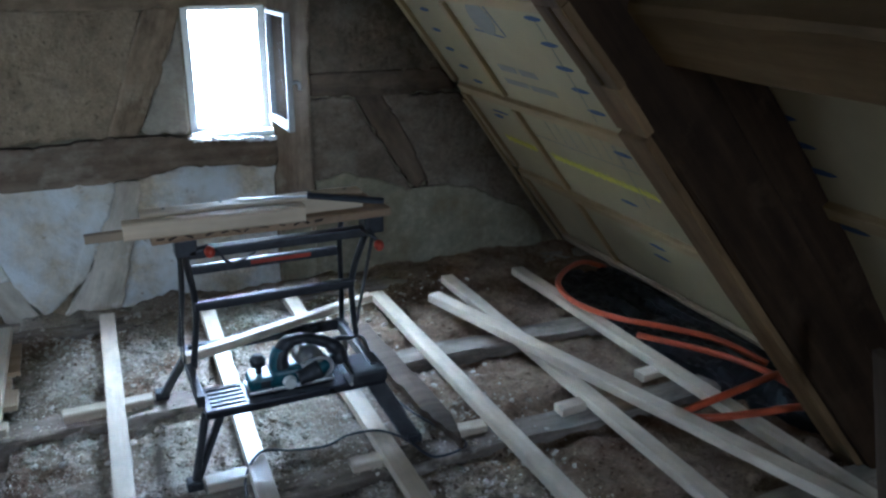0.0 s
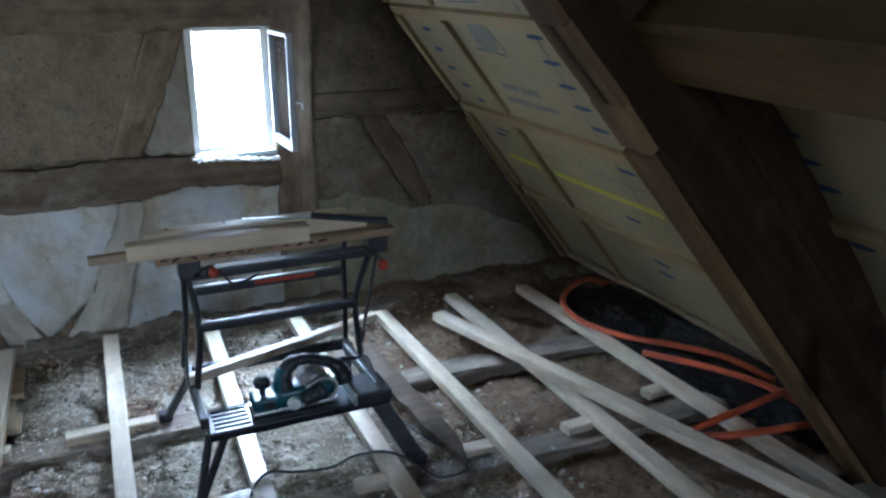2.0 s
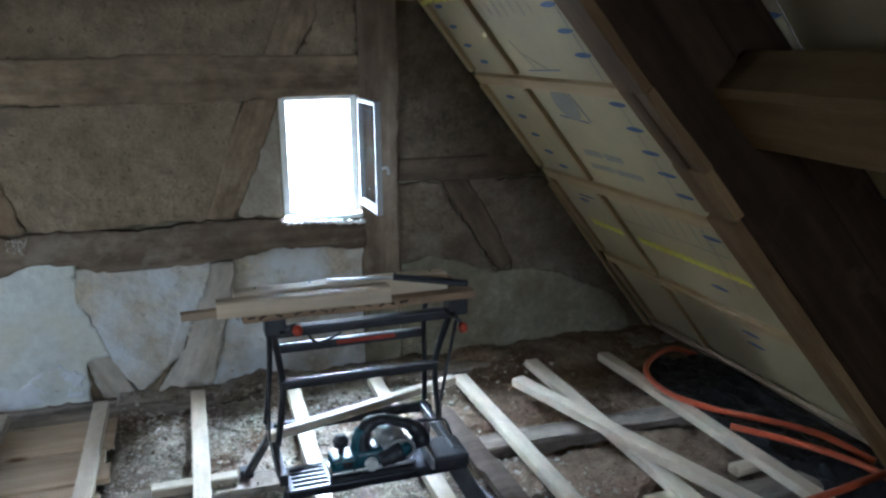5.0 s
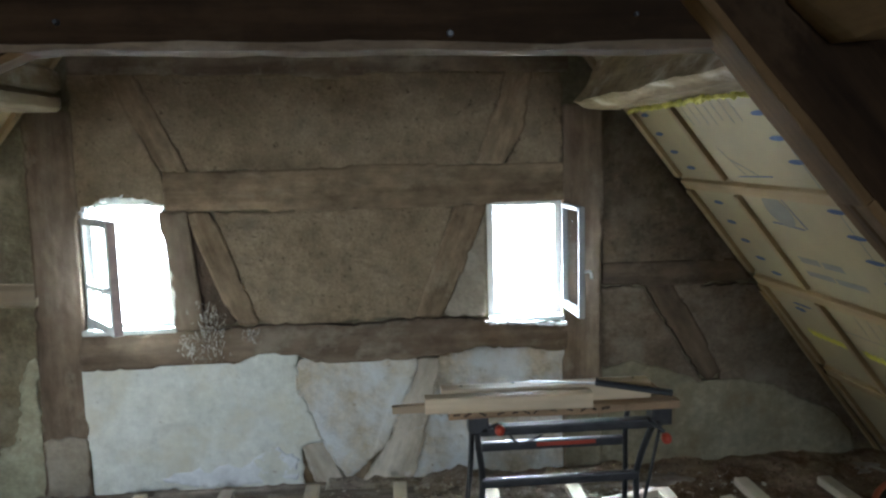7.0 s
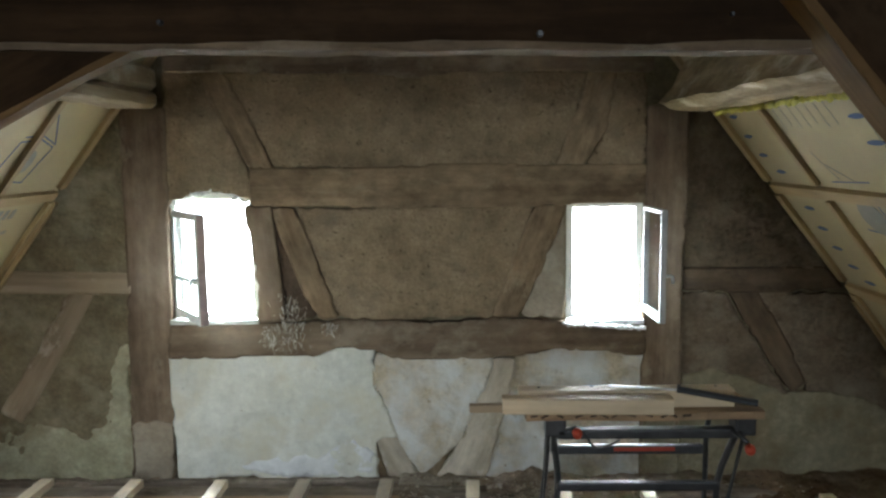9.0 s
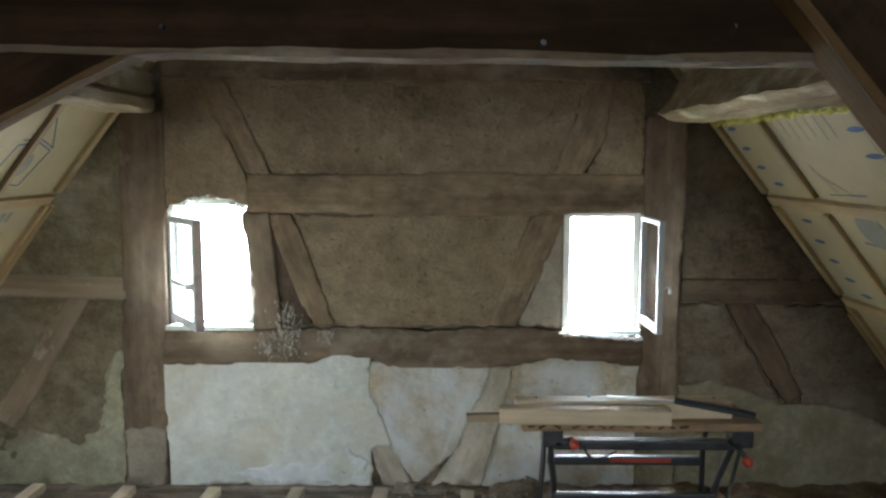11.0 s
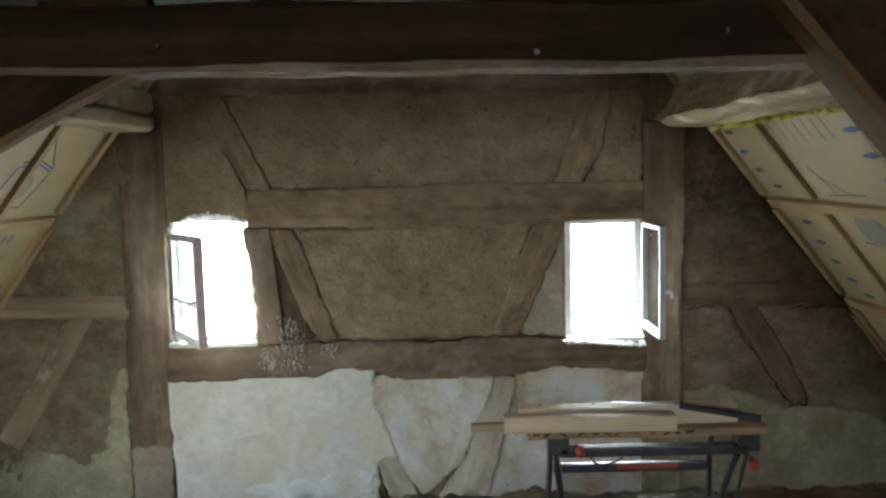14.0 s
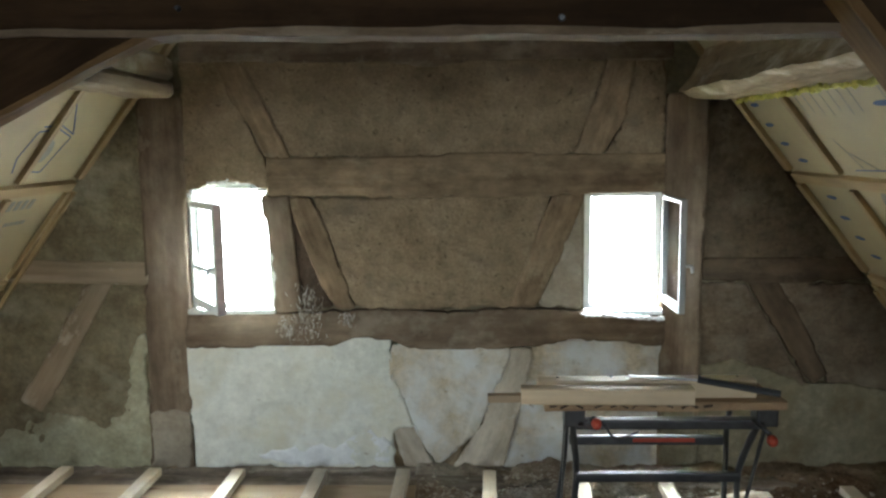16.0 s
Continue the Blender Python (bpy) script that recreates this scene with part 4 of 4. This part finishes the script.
# ---- floor ----
def rubble_height(x, y):
    p = Vector((x * 3.1, y * 3.1, 2.0))
    d = min(abs(y - q) for q in (3.145, 2.485, 1.80))
    fill = 0.030 * noise.noise(p) + 0.020 * noise.noise(p * 3.3) + 0.015 * noise.noise(p * 8.1) + 0.012 * abs(noise.noise(p * 15))
    low = -0.022 * math.exp(-((d - 0.10) / 0.035) ** 2) - 0.022 * max(0.0, noise.noise(Vector((x * 1.4 + 9, y * 1.7, 5))))
    pit = -0.05 * math.exp(-((x + 0.12) / 0.06) ** 2 - ((y - 3.80) / 0.09) ** 2)
    left = -0.07 if x < -0.22 else 0.0
    heap = 0.040 * math.exp(-((x - 0.02) / 0.11) ** 2 - ((y - 3.55) / 0.26) ** 2)
    return -0.078 + fill + low + pit + left + heap


fl = bmesh.new()
rows = []
gx = [-3.1 + 0.10 * i for i in range(26)] + [-0.5 + 0.022 * i for i in range(150)]
gy = [-3.9 + 0.15 * i for i in range(34)] + [1.2 + 0.022 * i for i in range(137)]
for yy in gy:
    rows.append([fl.verts.new((xx, yy, rubble_height(xx, yy))) for xx in gx])
for ra, rb in zip(rows, rows[1:]):
    for k in range(len(gx) - 1):
        fl.faces.new((ra[k], ra[k + 1], rb[k + 1], rb[k]))
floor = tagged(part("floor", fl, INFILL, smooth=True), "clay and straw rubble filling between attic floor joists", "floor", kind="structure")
for k, y in enumerate((4.0, 3.145, 2.485, 1.80, 1.10, 0.40, -0.3, -1.0, -1.7, -2.4, -3.1)):
    beam("joist", (-3.1, y, -0.125 - (0.03 if k == 0 else 0)), (2.75, y - 0.02, -0.133 - (0.025 if k == 0 else 0)), 0.125, 0.155, JOIST_WOOD, floor, seed=40 + k, rough=0.010, cut=0.05)

chips_v, chips_f = [], []
rng = np.random.default_rng(4)
for k in range(26000):
    x, y = rng.uniform(-0.45, 2.6), rng.uniform(1.5, 4.05)
    if 2.2 < x and 1.95 < y < 3.6 or noise.noise(Vector((x * 2.1, y * 2.1, 8))) < rng.uniform(-0.45, 0.35) + 1.1 * max(0.0, x - 1.0):
        continue
    joist = min(abs(y - q) for q in (3.145, 2.485, 1.80))
    z = (-0.045 if joist < 0.07 else rubble_height(x, y)) + 0.004
    length, w, a, tilt = rng.uniform(0.003, 0.015), rng.uniform(0.0008, 0.003), rng.uniform(0, 6.28), rng.uniform(-0.35, 0.35)
    c, s = math.cos(a), math.sin(a)
    n = len(chips_v)
    for u, v, h in ((-1, -1, 0), (1, -1, 0), (1, 1, 0), (-1, 1, 0), (0, 0, 0.003)):
        px, py = u * length / 2, v * w
        chips_v.append((x + c * px - s * py, y + s * px + c * py, z + h + u * length / 2 * tilt))
    chips_f += [(n, n + 1, n + 4), (n + 1, n + 2, n + 4), (n + 2, n + 3, n + 4), (n + 3, n, n + 4), (n + 3, n + 2, n + 1, n)]
me = bpy.data.meshes.new("straw_litter")
me.from_pydata(chips_v, [], chips_f)
me.materials.append(STRAW)
tagged(new("straw_litter", me), "pale straw and wood chips strewn on the floor", "straw", kind="stuff")

base = bmesh.new()
bmesh.ops.create_icosphere(base, subdivisions=1, radius=1.0)
base.verts.ensure_lookup_table()
ball_v = np.array([v.co[:] for v in base.verts])
ball_f = [[v.index for v in f.verts] for f in base.faces]
base.free()
clod_v, clod_f = [], []
for k in range(24000):
    x, y = rng.uniform(-0.35, 2.55), rng.uniform(1.6, 4.05)
    near_joist = min(abs(y - q) for q in (3.145, 2.485, 1.80)) < 0.085
    if 2.2 < x and 1.95 < y < 3.6 or near_joist and k % 6 or noise.noise(Vector((x * 1.7, y * 1.7, 3))) < rng.uniform(-0.75, 0.35) + 1.1 * max(0.0, x - 1.0):
        continue
    r = 0.002 + 0.010 * rng.random() ** 4
    q = ball_v * (1 + 0.35 * rng.standard_normal(ball_v.shape)) * (r * np.array((1.25, 0.95, 0.75)))
    a = rng.uniform(0, 6.28)
    q = q @ np.array(((math.cos(a), math.sin(a), 0), (-math.sin(a), math.cos(a), 0), (0, 0, 1)))
    n = len(clod_v)
    clod_v += [tuple(p) for p in q + (x, y, (-0.045 if near_joist else rubble_height(x, y)) + r * 0.3)]
    clod_f += [[n + i for i in f] for f in ball_f]
me = bpy.data.meshes.new("clay_clods")
me.from_pydata(clod_v, [], clod_f)
me.materials.append(CLOD)
tagged(new("clay_clods", me), "crumbled clay clods lying between the joists", "rubble", kind="stuff")

# ---- floor battens ----
def floor_batten(x0, y0, x1, y1, z=-0.019, label="pale sawn pine batten laid across the joists", seed=0, wide=0.062, high=0.038, dz=0.0):
    ob = beam("floor_batten", (x0, y0, z), (x1, y1, z + dz), wide, high, PINE, None, seed=seed, rough=0.0015, cut=0.07, label=label)
    return tagged(ob, label, "batten", "floor battens")


for k, (xa, xb, far) in enumerate(((-1.90, -1.93, 3.98), (-1.46, -1.50, 3.96), (-1.05, -1.09, 3.95), (-0.655, -0.70, 3.95), (-0.262, -0.30, 3.95), (0.145, 0.090, 3.93), (0.560, 0.470, 3.80), (0.935, 0.910, 3.81), (1.325, 1.338, 3.70), (1.720, 1.720, 3.76), (2.098, 2.165, 3.72))):
    floor_batten(xa, far, xb, 1.55 - 0.1 * (k % 3), seed=k)
floor_batten(1.530, 3.49, 2.060, 1.50, 0.021, "pale pine batten lying askew over another batten", 15, dz=0.012)

PACKING = "short pine packing block under a batten"
for k, (x0, x1, y, z) in enumerate(((-0.045, 0.255, 3.145, -0.043), (0.35, 0.50, 2.56, -0.043), (0.79, 0.90, 2.475, -0.043), (1.585, 1.69, 2.50, -0.043), (1.19, 1.29, 2.52, -0.043), (2.02, 2.13, 2.60, -0.05), (-0.72, -0.52, 3.17, -0.043), (-1.2, -0.95, 3.16, -0.043), (-0.36, -0.22, 3.16, -0.043))):
    tagged(beam("packing_block", (x0, y, z + 0.002), (x1, y + 0.012 * math.sin(k * 3), z + 0.002), 0.055, 0.034 if k else 0.05, PINE, None, seed=60 + k, rough=0.001), PACKING, "block", "packing blocks")

for k, (y, w, x1, z) in enumerate(((3.762, 0.270, -0.20, -0.066), (3.552, 0.130, -0.228, -0.074), (3.415, 0.130, -0.20, -0.066), (3.280, 0.120, -0.25, -0.072))):
    tagged(beam("loose_board", (-2.75, y, z), (x1, y - 0.01, z), w, 0.022, PINE_DULL, None, seed=70 + k, rough=0.001, cut=0.06), "new pine board lying between the joists", "board", "loose boards")

# ---- portable workbench ----
def beam_mesh(length, wide=0.006, high=0.016):
    return bar(length * 1.43, wide, high, cut=0.2)


bench = thing("workbench", 0.65, 2.72, -0.045, "folding portable workbench with black steel frame and worn wooden jaws", "workbench")
beam("front_jaw", (0.272, 2.540, 0.787), (0.948, 2.545, 0.787), 0.085, 0.024, JAW_WOOD, bench, seed=80, rough=0.004, cut=0.12, label="worn chipped plywood jaw")
beam("rear_jaw", (0.300, 2.650, 0.787), (0.930, 2.655, 0.787), 0.090, 0.026, JAW_WOOD, bench, seed=81, rough=0.002)
for name, x0, x1, y, z, w, h in (("jaw_rail", 0.365, 0.905, 2.555, 0.722, 0.04, 0.028), ("cross_bar", 0.385, 0.885, 2.860, 0.556, 0.025, 0.030), ("cross_bar", 0.385, 0.890, 2.700, 0.498, 0.025, 0.028), ("rear_bar", 0.375, 0.925, 2.93, 0.245, 0.022, 0.036), ("rear_rail", 0.365, 0.905, 2.70, 0.745, 0.03, 0.03)):
    part(name, boxed((x0, y - w / 2, z - h / 2), (x1, y + w / 2, z + h / 2), 0.005), BLACK_STEEL, bench)
part("label_strip", boxed((0.59, 2.8445, 0.553), (0.79, 2.8470, 0.566), 0.0005), ORANGE, bench, "orange-red strip on the cross bar")
for x, s in ((0.362, 1), (0.908, -1)):
    part("screw_housing", boxed((x - 0.03, 2.535, 0.715), (x + 0.03, 2.60, 0.770), 0.006), BLACK_STEEL, bench)
    part("jaw_carrier", boxed((x - 0.014, 2.60, 0.742), (x + 0.014, 2.82, 0.772), 0.004), BLACK_STEEL, bench)
    xs = (x, x + 0.006, x + 0.024, x + 0.028, x + 0.012) if s > 0 else (0.905, 0.898, 0.886, 0.893, 0.922)
    part("upright", tube(list(zip(xs, (2.565, 2.625, 2.690, 2.735, 2.785), (0.735, 0.66, 0.54, 0.44, 0.255))), 0.0105, 8, 5), BLACK_STEEL, bench, smooth=True)
    part("upright", tube([(x + 0.004 * s, 2.80, 0.745), (x + 0.012 * s, 2.855, 0.62), (x + 0.006 * s, 2.880, 0.46), (x - 0.010 * s, 2.940, 0.265)], 0.0095, 8, 5), BLACK_STEEL, bench, smooth=True)
    part("stay", beam_mesh(0.33), BLACK_STEEL, bench, m=along((x - 0.018 * s, 2.60, 0.70), (x - 0.014 * s, 2.80, 0.27), (0, 1, 0))[0])
    part("side_rail", boxed((x - 0.012, 2.57, 0.225), (x + 0.012, 2.95, 0.262), 0.004), BLACK_STEEL, bench)
    knob_x, knob_y, knob_z = (0.419, 2.508, 0.736) if s > 0 else (0.897, 2.47, 0.700)
    part("crank_rod", tube([(knob_x - 0.03 * s if s > 0 else knob_x - 0.03, 2.54, 0.735), (knob_x, knob_y + 0.02, knob_z + 0.012)], 0.006, 8, 1), BLACK_STEEL, bench, smooth=True)
    grip = bmesh.new()
    bmesh.ops.create_uvsphere(grip, u_segments=14, v_segments=8, radius=0.0165, matrix=Matrix.Translation((knob_x, knob_y, knob_z)) @ Matrix.Diagonal((0.9, 1.25, 1.0, 1)))
    part("crank_knob", grip, ORANGE, bench, "orange-red plastic crank knob", smooth=True)
part("crank_wire", tube([(0.440, 2.515, 0.735), (0.470, 2.53, 0.690), (0.51, 2.56, 0.680), (0.56, 2.60, 0.682)], 0.004, 6, 5), BLACK_STEEL, bench, smooth=True)
step = part("foot_step", boxed((0.372, 2.570, 0.176), (0.950, 2.725, 0.204), 0.006), STEP_STEEL, bench, "black pressed-steel foot step with ribs")
for k in range(5):
    part("rib", boxed((0.392, 2.592 + 0.025 * k, 0.2035), (0.50, 2.600 + 0.025 * k, 0.2085), 0.002), STEP_STEEL, step)
for top, bottom, w in (((0.375, 2.60, 0.19), (0.318, 2.565, -0.04), 0.022), ((0.425, 2.60, 0.185), (0.322, 2.575, -0.04), 0.022), ((0.915, 2.60, 0.185), (1.032, 2.545, -0.04), 0.058), ((0.365, 2.90, 0.245), (0.292, 3.165, -0.04), 0.028), ((0.920, 2.91, 0.245), (0.985, 3.165, -0.04), 0.028)):
    beam("leg", top, bottom, w, 0.022, BLACK_STEEL, bench, (0, 1, 0.3), cut=0.2)
for x, y in ((0.318, 2.568), (1.034, 2.543), (0.290, 3.17), (0.987, 3.17)):
    part("rubber_foot", boxed((x - 0.024, y - 0.022, -0.047), (x + 0.024, y + 0.022, -0.015), 0.006), RUBBER, bench, "black rubber foot")

for k in range(12):
    x = 0.285 + 0.040 * k + 0.010 * math.sin(k * 5)
    long, lean = 0.020 + 0.009 * math.sin(k * 3.1), 0.006 * math.sin(k * 2.3)
    m, length = along((x, 2.4985, 0.790 - lean), (x + long, 2.4985, 0.791 + lean))
    part("notch", bar(length, 0.004, 0.006 + 0.002 * math.sin(k * 7), seed=k, rough=0.0015, cut=0.35, step=0.006), WEDGE_WOOD, bench.children[0], m=m)
tagged(beam("pine_board", (0.205, 2.508, 0.8235), (0.683, 2.492, 0.8235), 0.048, 0.046, BENCH_PINE, None, seed=90, rough=0.0015), "planed pine board lying on the workbench jaws", "board", "boards on the workbench")
holed = tagged(beam("pine_board", (0.255, 2.565, 0.8265), (0.872, 2.565, 0.8265), 0.062, 0.052, BENCH_PINE, None, seed=91, rough=0.0015), "pale pine board with screw holes on the workbench", "board", "boards on the workbench")
for x, y in ((0.315, 2.572), (0.47, 2.58), (0.60, 2.574), (0.725, 2.583), (0.83, 2.575)):
    hole = bmesh.new()
    bmesh.ops.create_cone(hole, cap_ends=True, segments=10, radius1=0.005, radius2=0.004, depth=0.002, matrix=Matrix.Translation((x, y, 0.8536)))
    part("screw_hole", hole, RUBBER, holed)
tagged(beam("pine_offcut", (0.112, 2.512, 0.812), (0.33, 2.520, 0.812), 0.026, 0.022, PINE_DULL, None, seed=92, rough=0.001), "thin pine offcut jutting from the workbench", "offcut")
tagged(beam("pine_stick", (0.350, 2.810, 0.277), (1.060, 3.03, 0.285), 0.034, 0.030, PINE, None, seed=93, rough=0.002), "rough pine stick laid across the workbench frame", "stick")
saw = thing("pull_saw", 0.70, 2.50, 0.86, "long steel file with a black handle on the boards", "hand tool")
beam("blade", (0.520, 2.580, 0.8555), (0.715, 2.505, 0.862), 0.010, 0.004, SILVER, saw, label="bright steel blade")
beam("handle", (0.700, 2.510, 0.864), (0.900, 2.432, 0.846), 0.022, 0.017, RUBBER, saw, cut=0.35, label="black handle")

# ---- electric planer ----
planer = thing("electric_planer", 0.66, 2.645, 0.205, "teal electric hand planer resting on the workbench step", "power tool")
PX = pose(0.665, 2.648, 0.208, 0, 0, 0)
part("base_plate", boxed((-0.155, -0.042, 0), (0.12, 0.042, 0.012), 0.003), SILVER, planer, "aluminium sole plate", PX)
part("front_shoe", boxed((-0.150, -0.038, 0.012), (-0.065, 0.038, 0.052), 0.010), TEAL, planer, m=PX)
part("depth_scale", boxed((-0.115, -0.0405, 0.018), (-0.085, -0.0375, 0.042), 0.001), RUBBER, planer, m=PX)
part("body", boxed((-0.080, -0.042, 0.012), (0.115, 0.040, 0.070), 0.016), TEAL, planer, m=PX, smooth=True)
part("depth_knob", tube([(-0.112, 0.005, 0.048), (-0.112, 0.005, 0.070), (-0.112, 0.005, 0.078), (-0.112, 0.005, 0.092), (-0.112, 0.005, 0.112)], [0.010, 0.010, 0.012, 0.024, 0.026, 0.018], 14, 4), RUBBER, planer, "black round depth knob", PX, True)
UPPER = PX @ pose(0.030, 0, 0)
part("main_handle", tube([(-0.068, -0.014, 0.030), (-0.078, -0.006, 0.085), (-0.060, 0, 0.130), (-0.022, 0, 0.148), (0.030, 0, 0.140), (0.080, 0, 0.118), (0.112, 0, 0.085), (0.122, 0, 0.045)], [0.030, 0.029, 0.024, 0.019, 0.018, 0.020, 0.026, 0.030], 12, 5), RUBBER, planer, "black arched grip", UPPER, True)
part("grip_pad", tube([(-0.078, -0.016, 0.030), (-0.090, -0.010, 0.085), (-0.074, -0.004, 0.128)], 0.022, 10, 4), TEAL, planer, "dark teal handle front", UPPER, True)
motor = bmesh.new()
bmesh.ops.create_cone(motor, cap_ends=True, segments=22, radius1=0.048, radius2=0.040, depth=0.080, matrix=pose(0.020, 0.006, 0.080, 90, 0, 0))
bmesh.ops.bevel(motor, geom=[e for e in motor.edges if len(e.link_faces) == 2 and e.calc_face_angle() > 1.0], offset=0.006, segments=2, affect="EDGES")
part("motor_housing", motor, SILVER, planer, "bright cast-metal motor housing", UPPER, True)
part("belt_cover", tube([(-0.030, -0.052, 0.034), (0.010, -0.053, 0.048), (0.042, -0.054, 0.060)], [0.024, 0.028, 0.032], 14, 4), RUBBER, planer, "black rounded belt cover", UPPER, True)
part("cover_rim", tube([(-0.020, -0.056, 0.078), (0.030, -0.058, 0.098), (0.070, -0.058, 0.086), (0.078, -0.058, 0.052), (0.055, -0.058, 0.028)], 0.0065, 8, 5), SASH_PAINT, planer, "pale grey rim of the belt cover", UPPER, True)
disc = bmesh.new()
bmesh.ops.create_cone(disc, cap_ends=True, segments=18, radius1=0.022, radius2=0.019, depth=0.016, matrix=pose(-0.058, -0.058, 0.030, 90, 0, 0))
part("chip_outlet", disc, OLD_PAINT, planer, "pale round chip outlet", UPPER, False)
rear = part("rear_housing", boxed((0.160, -0.120, 0.004), (0.275, 0.018, 0.048), 0.010), RUBBER, planer, "dark flat battery-like rear housing", PX)
part("vent_strip", boxed((0.150, -0.118, 0.010), (0.1595, 0.015, 0.046), 0.002), SILVER, rear, "bright metal edge", PX)
part("cord_guard", tube([(0.10, 0.010, 0.105), (0.15, 0.025, 0.110), (0.20, 0.035, 0.100)], [0.012, 0.009, 0.007], 10, 4), RUBBER, planer, m=PX, smooth=True)
cable = tube([(0.865, 2.683, 0.308), (0.93, 2.74, 0.27), (0.995, 2.84, 0.12), (1.04, 2.86, 0.0), (1.060, 2.778, -0.02), (1.084, 2.665, -0.02), (1.118, 2.565, -0.02), (1.170, 2.49, -0.032), (1.172, 2.42, -0.034), (1.05, 2.405, -0.032), (1.00, 2.50, -0.015), (0.950, 2.535, 0.006), (0.90, 2.57, 0.008), (0.82, 2.595, -0.004), (0.738, 2.575, -0.012), (0.631, 2.59, -0.008), (0.546, 2.60, 0.008), (0.495, 2.56, 0.006), (0.465, 2.53, -0.035), (0.452, 2.44, -0.040), (0.43, 2.2, -0.06), (0.40, 1.8, -0.04)], 0.0045, 8, 8)
tagged(part("power_cable", cable, RUBBER, None, smooth=True), "thin black power cable trailing over the battens", "cable")

# ---- loose things on the floor ----
outline = [(1.098, 3.385), (1.160, 3.375), (1.180, 2.98), (1.195, 2.66), (1.185, 2.54), (1.148, 2.385), (1.112, 2.625), (1.094, 2.92), (1.094, 3.15)]
wedge = sheet(outline, 0.012, lambda u, v: 0.024 + 0.010 * (1 - abs(u - 1.145) / 0.05) + 0.002 * noise.noise(Vector((u * 9, v * 4, 1))), 0.030, 0.001)
tagged(part("pointed_plank", wedge, WEDGE_WOOD, None, m=pose(0, 0, -0.026, 0, 0, 0)), "old grey-brown plank tapering to a point, lying on joists", "plank")

HOSE = "orange plastic hose coiled on the floor by the eaves"
for points, label in (
        ([(2.56, 3.60, -0.03), (2.42, 3.60, 0.02), (2.25, 3.51, 0.03), (2.12, 3.36, 0.03), (2.09, 3.16, 0.025), (2.17, 2.97, 0.02), (2.32, 2.79, 0.02), (2.44, 2.62, 0.015), (2.54, 2.45, -0.03)], HOSE),
        ([(2.14, 2.78, 0.028), (2.30, 2.55, 0.03), (2.385, 2.36, 0.03), (2.42, 2.20, 0.02), (2.52, 2.02, -0.01)], "short end of orange hose on black sheeting"),
        ([(2.56, 2.31, 0.0), (2.424, 2.286, 0.035), (2.17, 2.25, 0.035), (1.935, 2.222, 0.03), (1.905, 2.195, 0.03), (1.975, 2.150, 0.03), (2.14, 2.112, 0.03), (2.312, 2.087, 0.025), (2.52, 2.05, -0.01)], "tight bend of orange hose by the eaves")):
    tagged(part("hose", tube(points, 0.0135, 10, 7), HOSE_ORANGE, None, smooth=True), label, "hose")


def crumple(u, v):
    p = Vector((u * 8, v * 2.6, 3))
    edge = max(0.0, 1 - ((u - 2.36) / 0.34) ** 2)
    return edge * (0.035 + 0.05 * noise.noise(p) + 0.03 * abs(noise.noise(p * 2.7)) + 0.012 * noise.noise(p * 8))


tagged(part("plastic_sheeting", sheet([(2.15, 3.42), (2.32, 3.60), (2.62, 3.62), (2.72, 3.0), (2.72, 2.0), (2.40, 1.95), (2.28, 2.3), (2.22, 2.75)], 0.022, crumple, 0.10, 0.02), FOIL, None, m=pose(0, 0, -0.06), smooth=False), "crumpled black plastic sheeting pushed under the roof slope", "sheeting")
tagged(beam("leaning_board", (2.00, 1.42, -0.09), (1.84, 1.47, 0.60), 0.15, 0.025, WEDGE_WOOD, None, (1, -0.3, 0), seed=95, rough=0.003), "short dusty board leaning by the eaves", "board")

# ---- straw hanging at the window ----
tuft = bmesh.new()
for k in range(420):
    c, top, low, spread = ((-0.735, 0.86, 0.62, 0.030), (-0.70, 0.80, 0.58, 0.035), (-0.79, 0.72, 0.56, 0.030), (-0.62, 0.72, 0.60, 0.030), (-0.54, 0.72, 0.66, 0.022), (-0.84, 0.70, 0.60, 0.022))[k % 6 if k % 3 else 0]
    x, z = random.gauss(c, spread), random.uniform(low, top)
    y = WALL_Y - 0.040 - random.uniform(0, 0.022)
    d = Vector((random.gauss(0, 0.006), random.uniform(-0.006, 0.006), random.uniform(-0.026, -0.004)))
    tube([(x, y, z), (x + d.x * 0.3, y + d.y, z + d.z * 0.5), (x + d.x, y, z + d.z)], random.uniform(0.0010, 0.0030), 4, 2, True, tuft)
tagged(part("straw_tuft", tuft, PALE_STRAW, None), "dry bleached straw hanging out of the clay wall", "straw", kind="stuff")
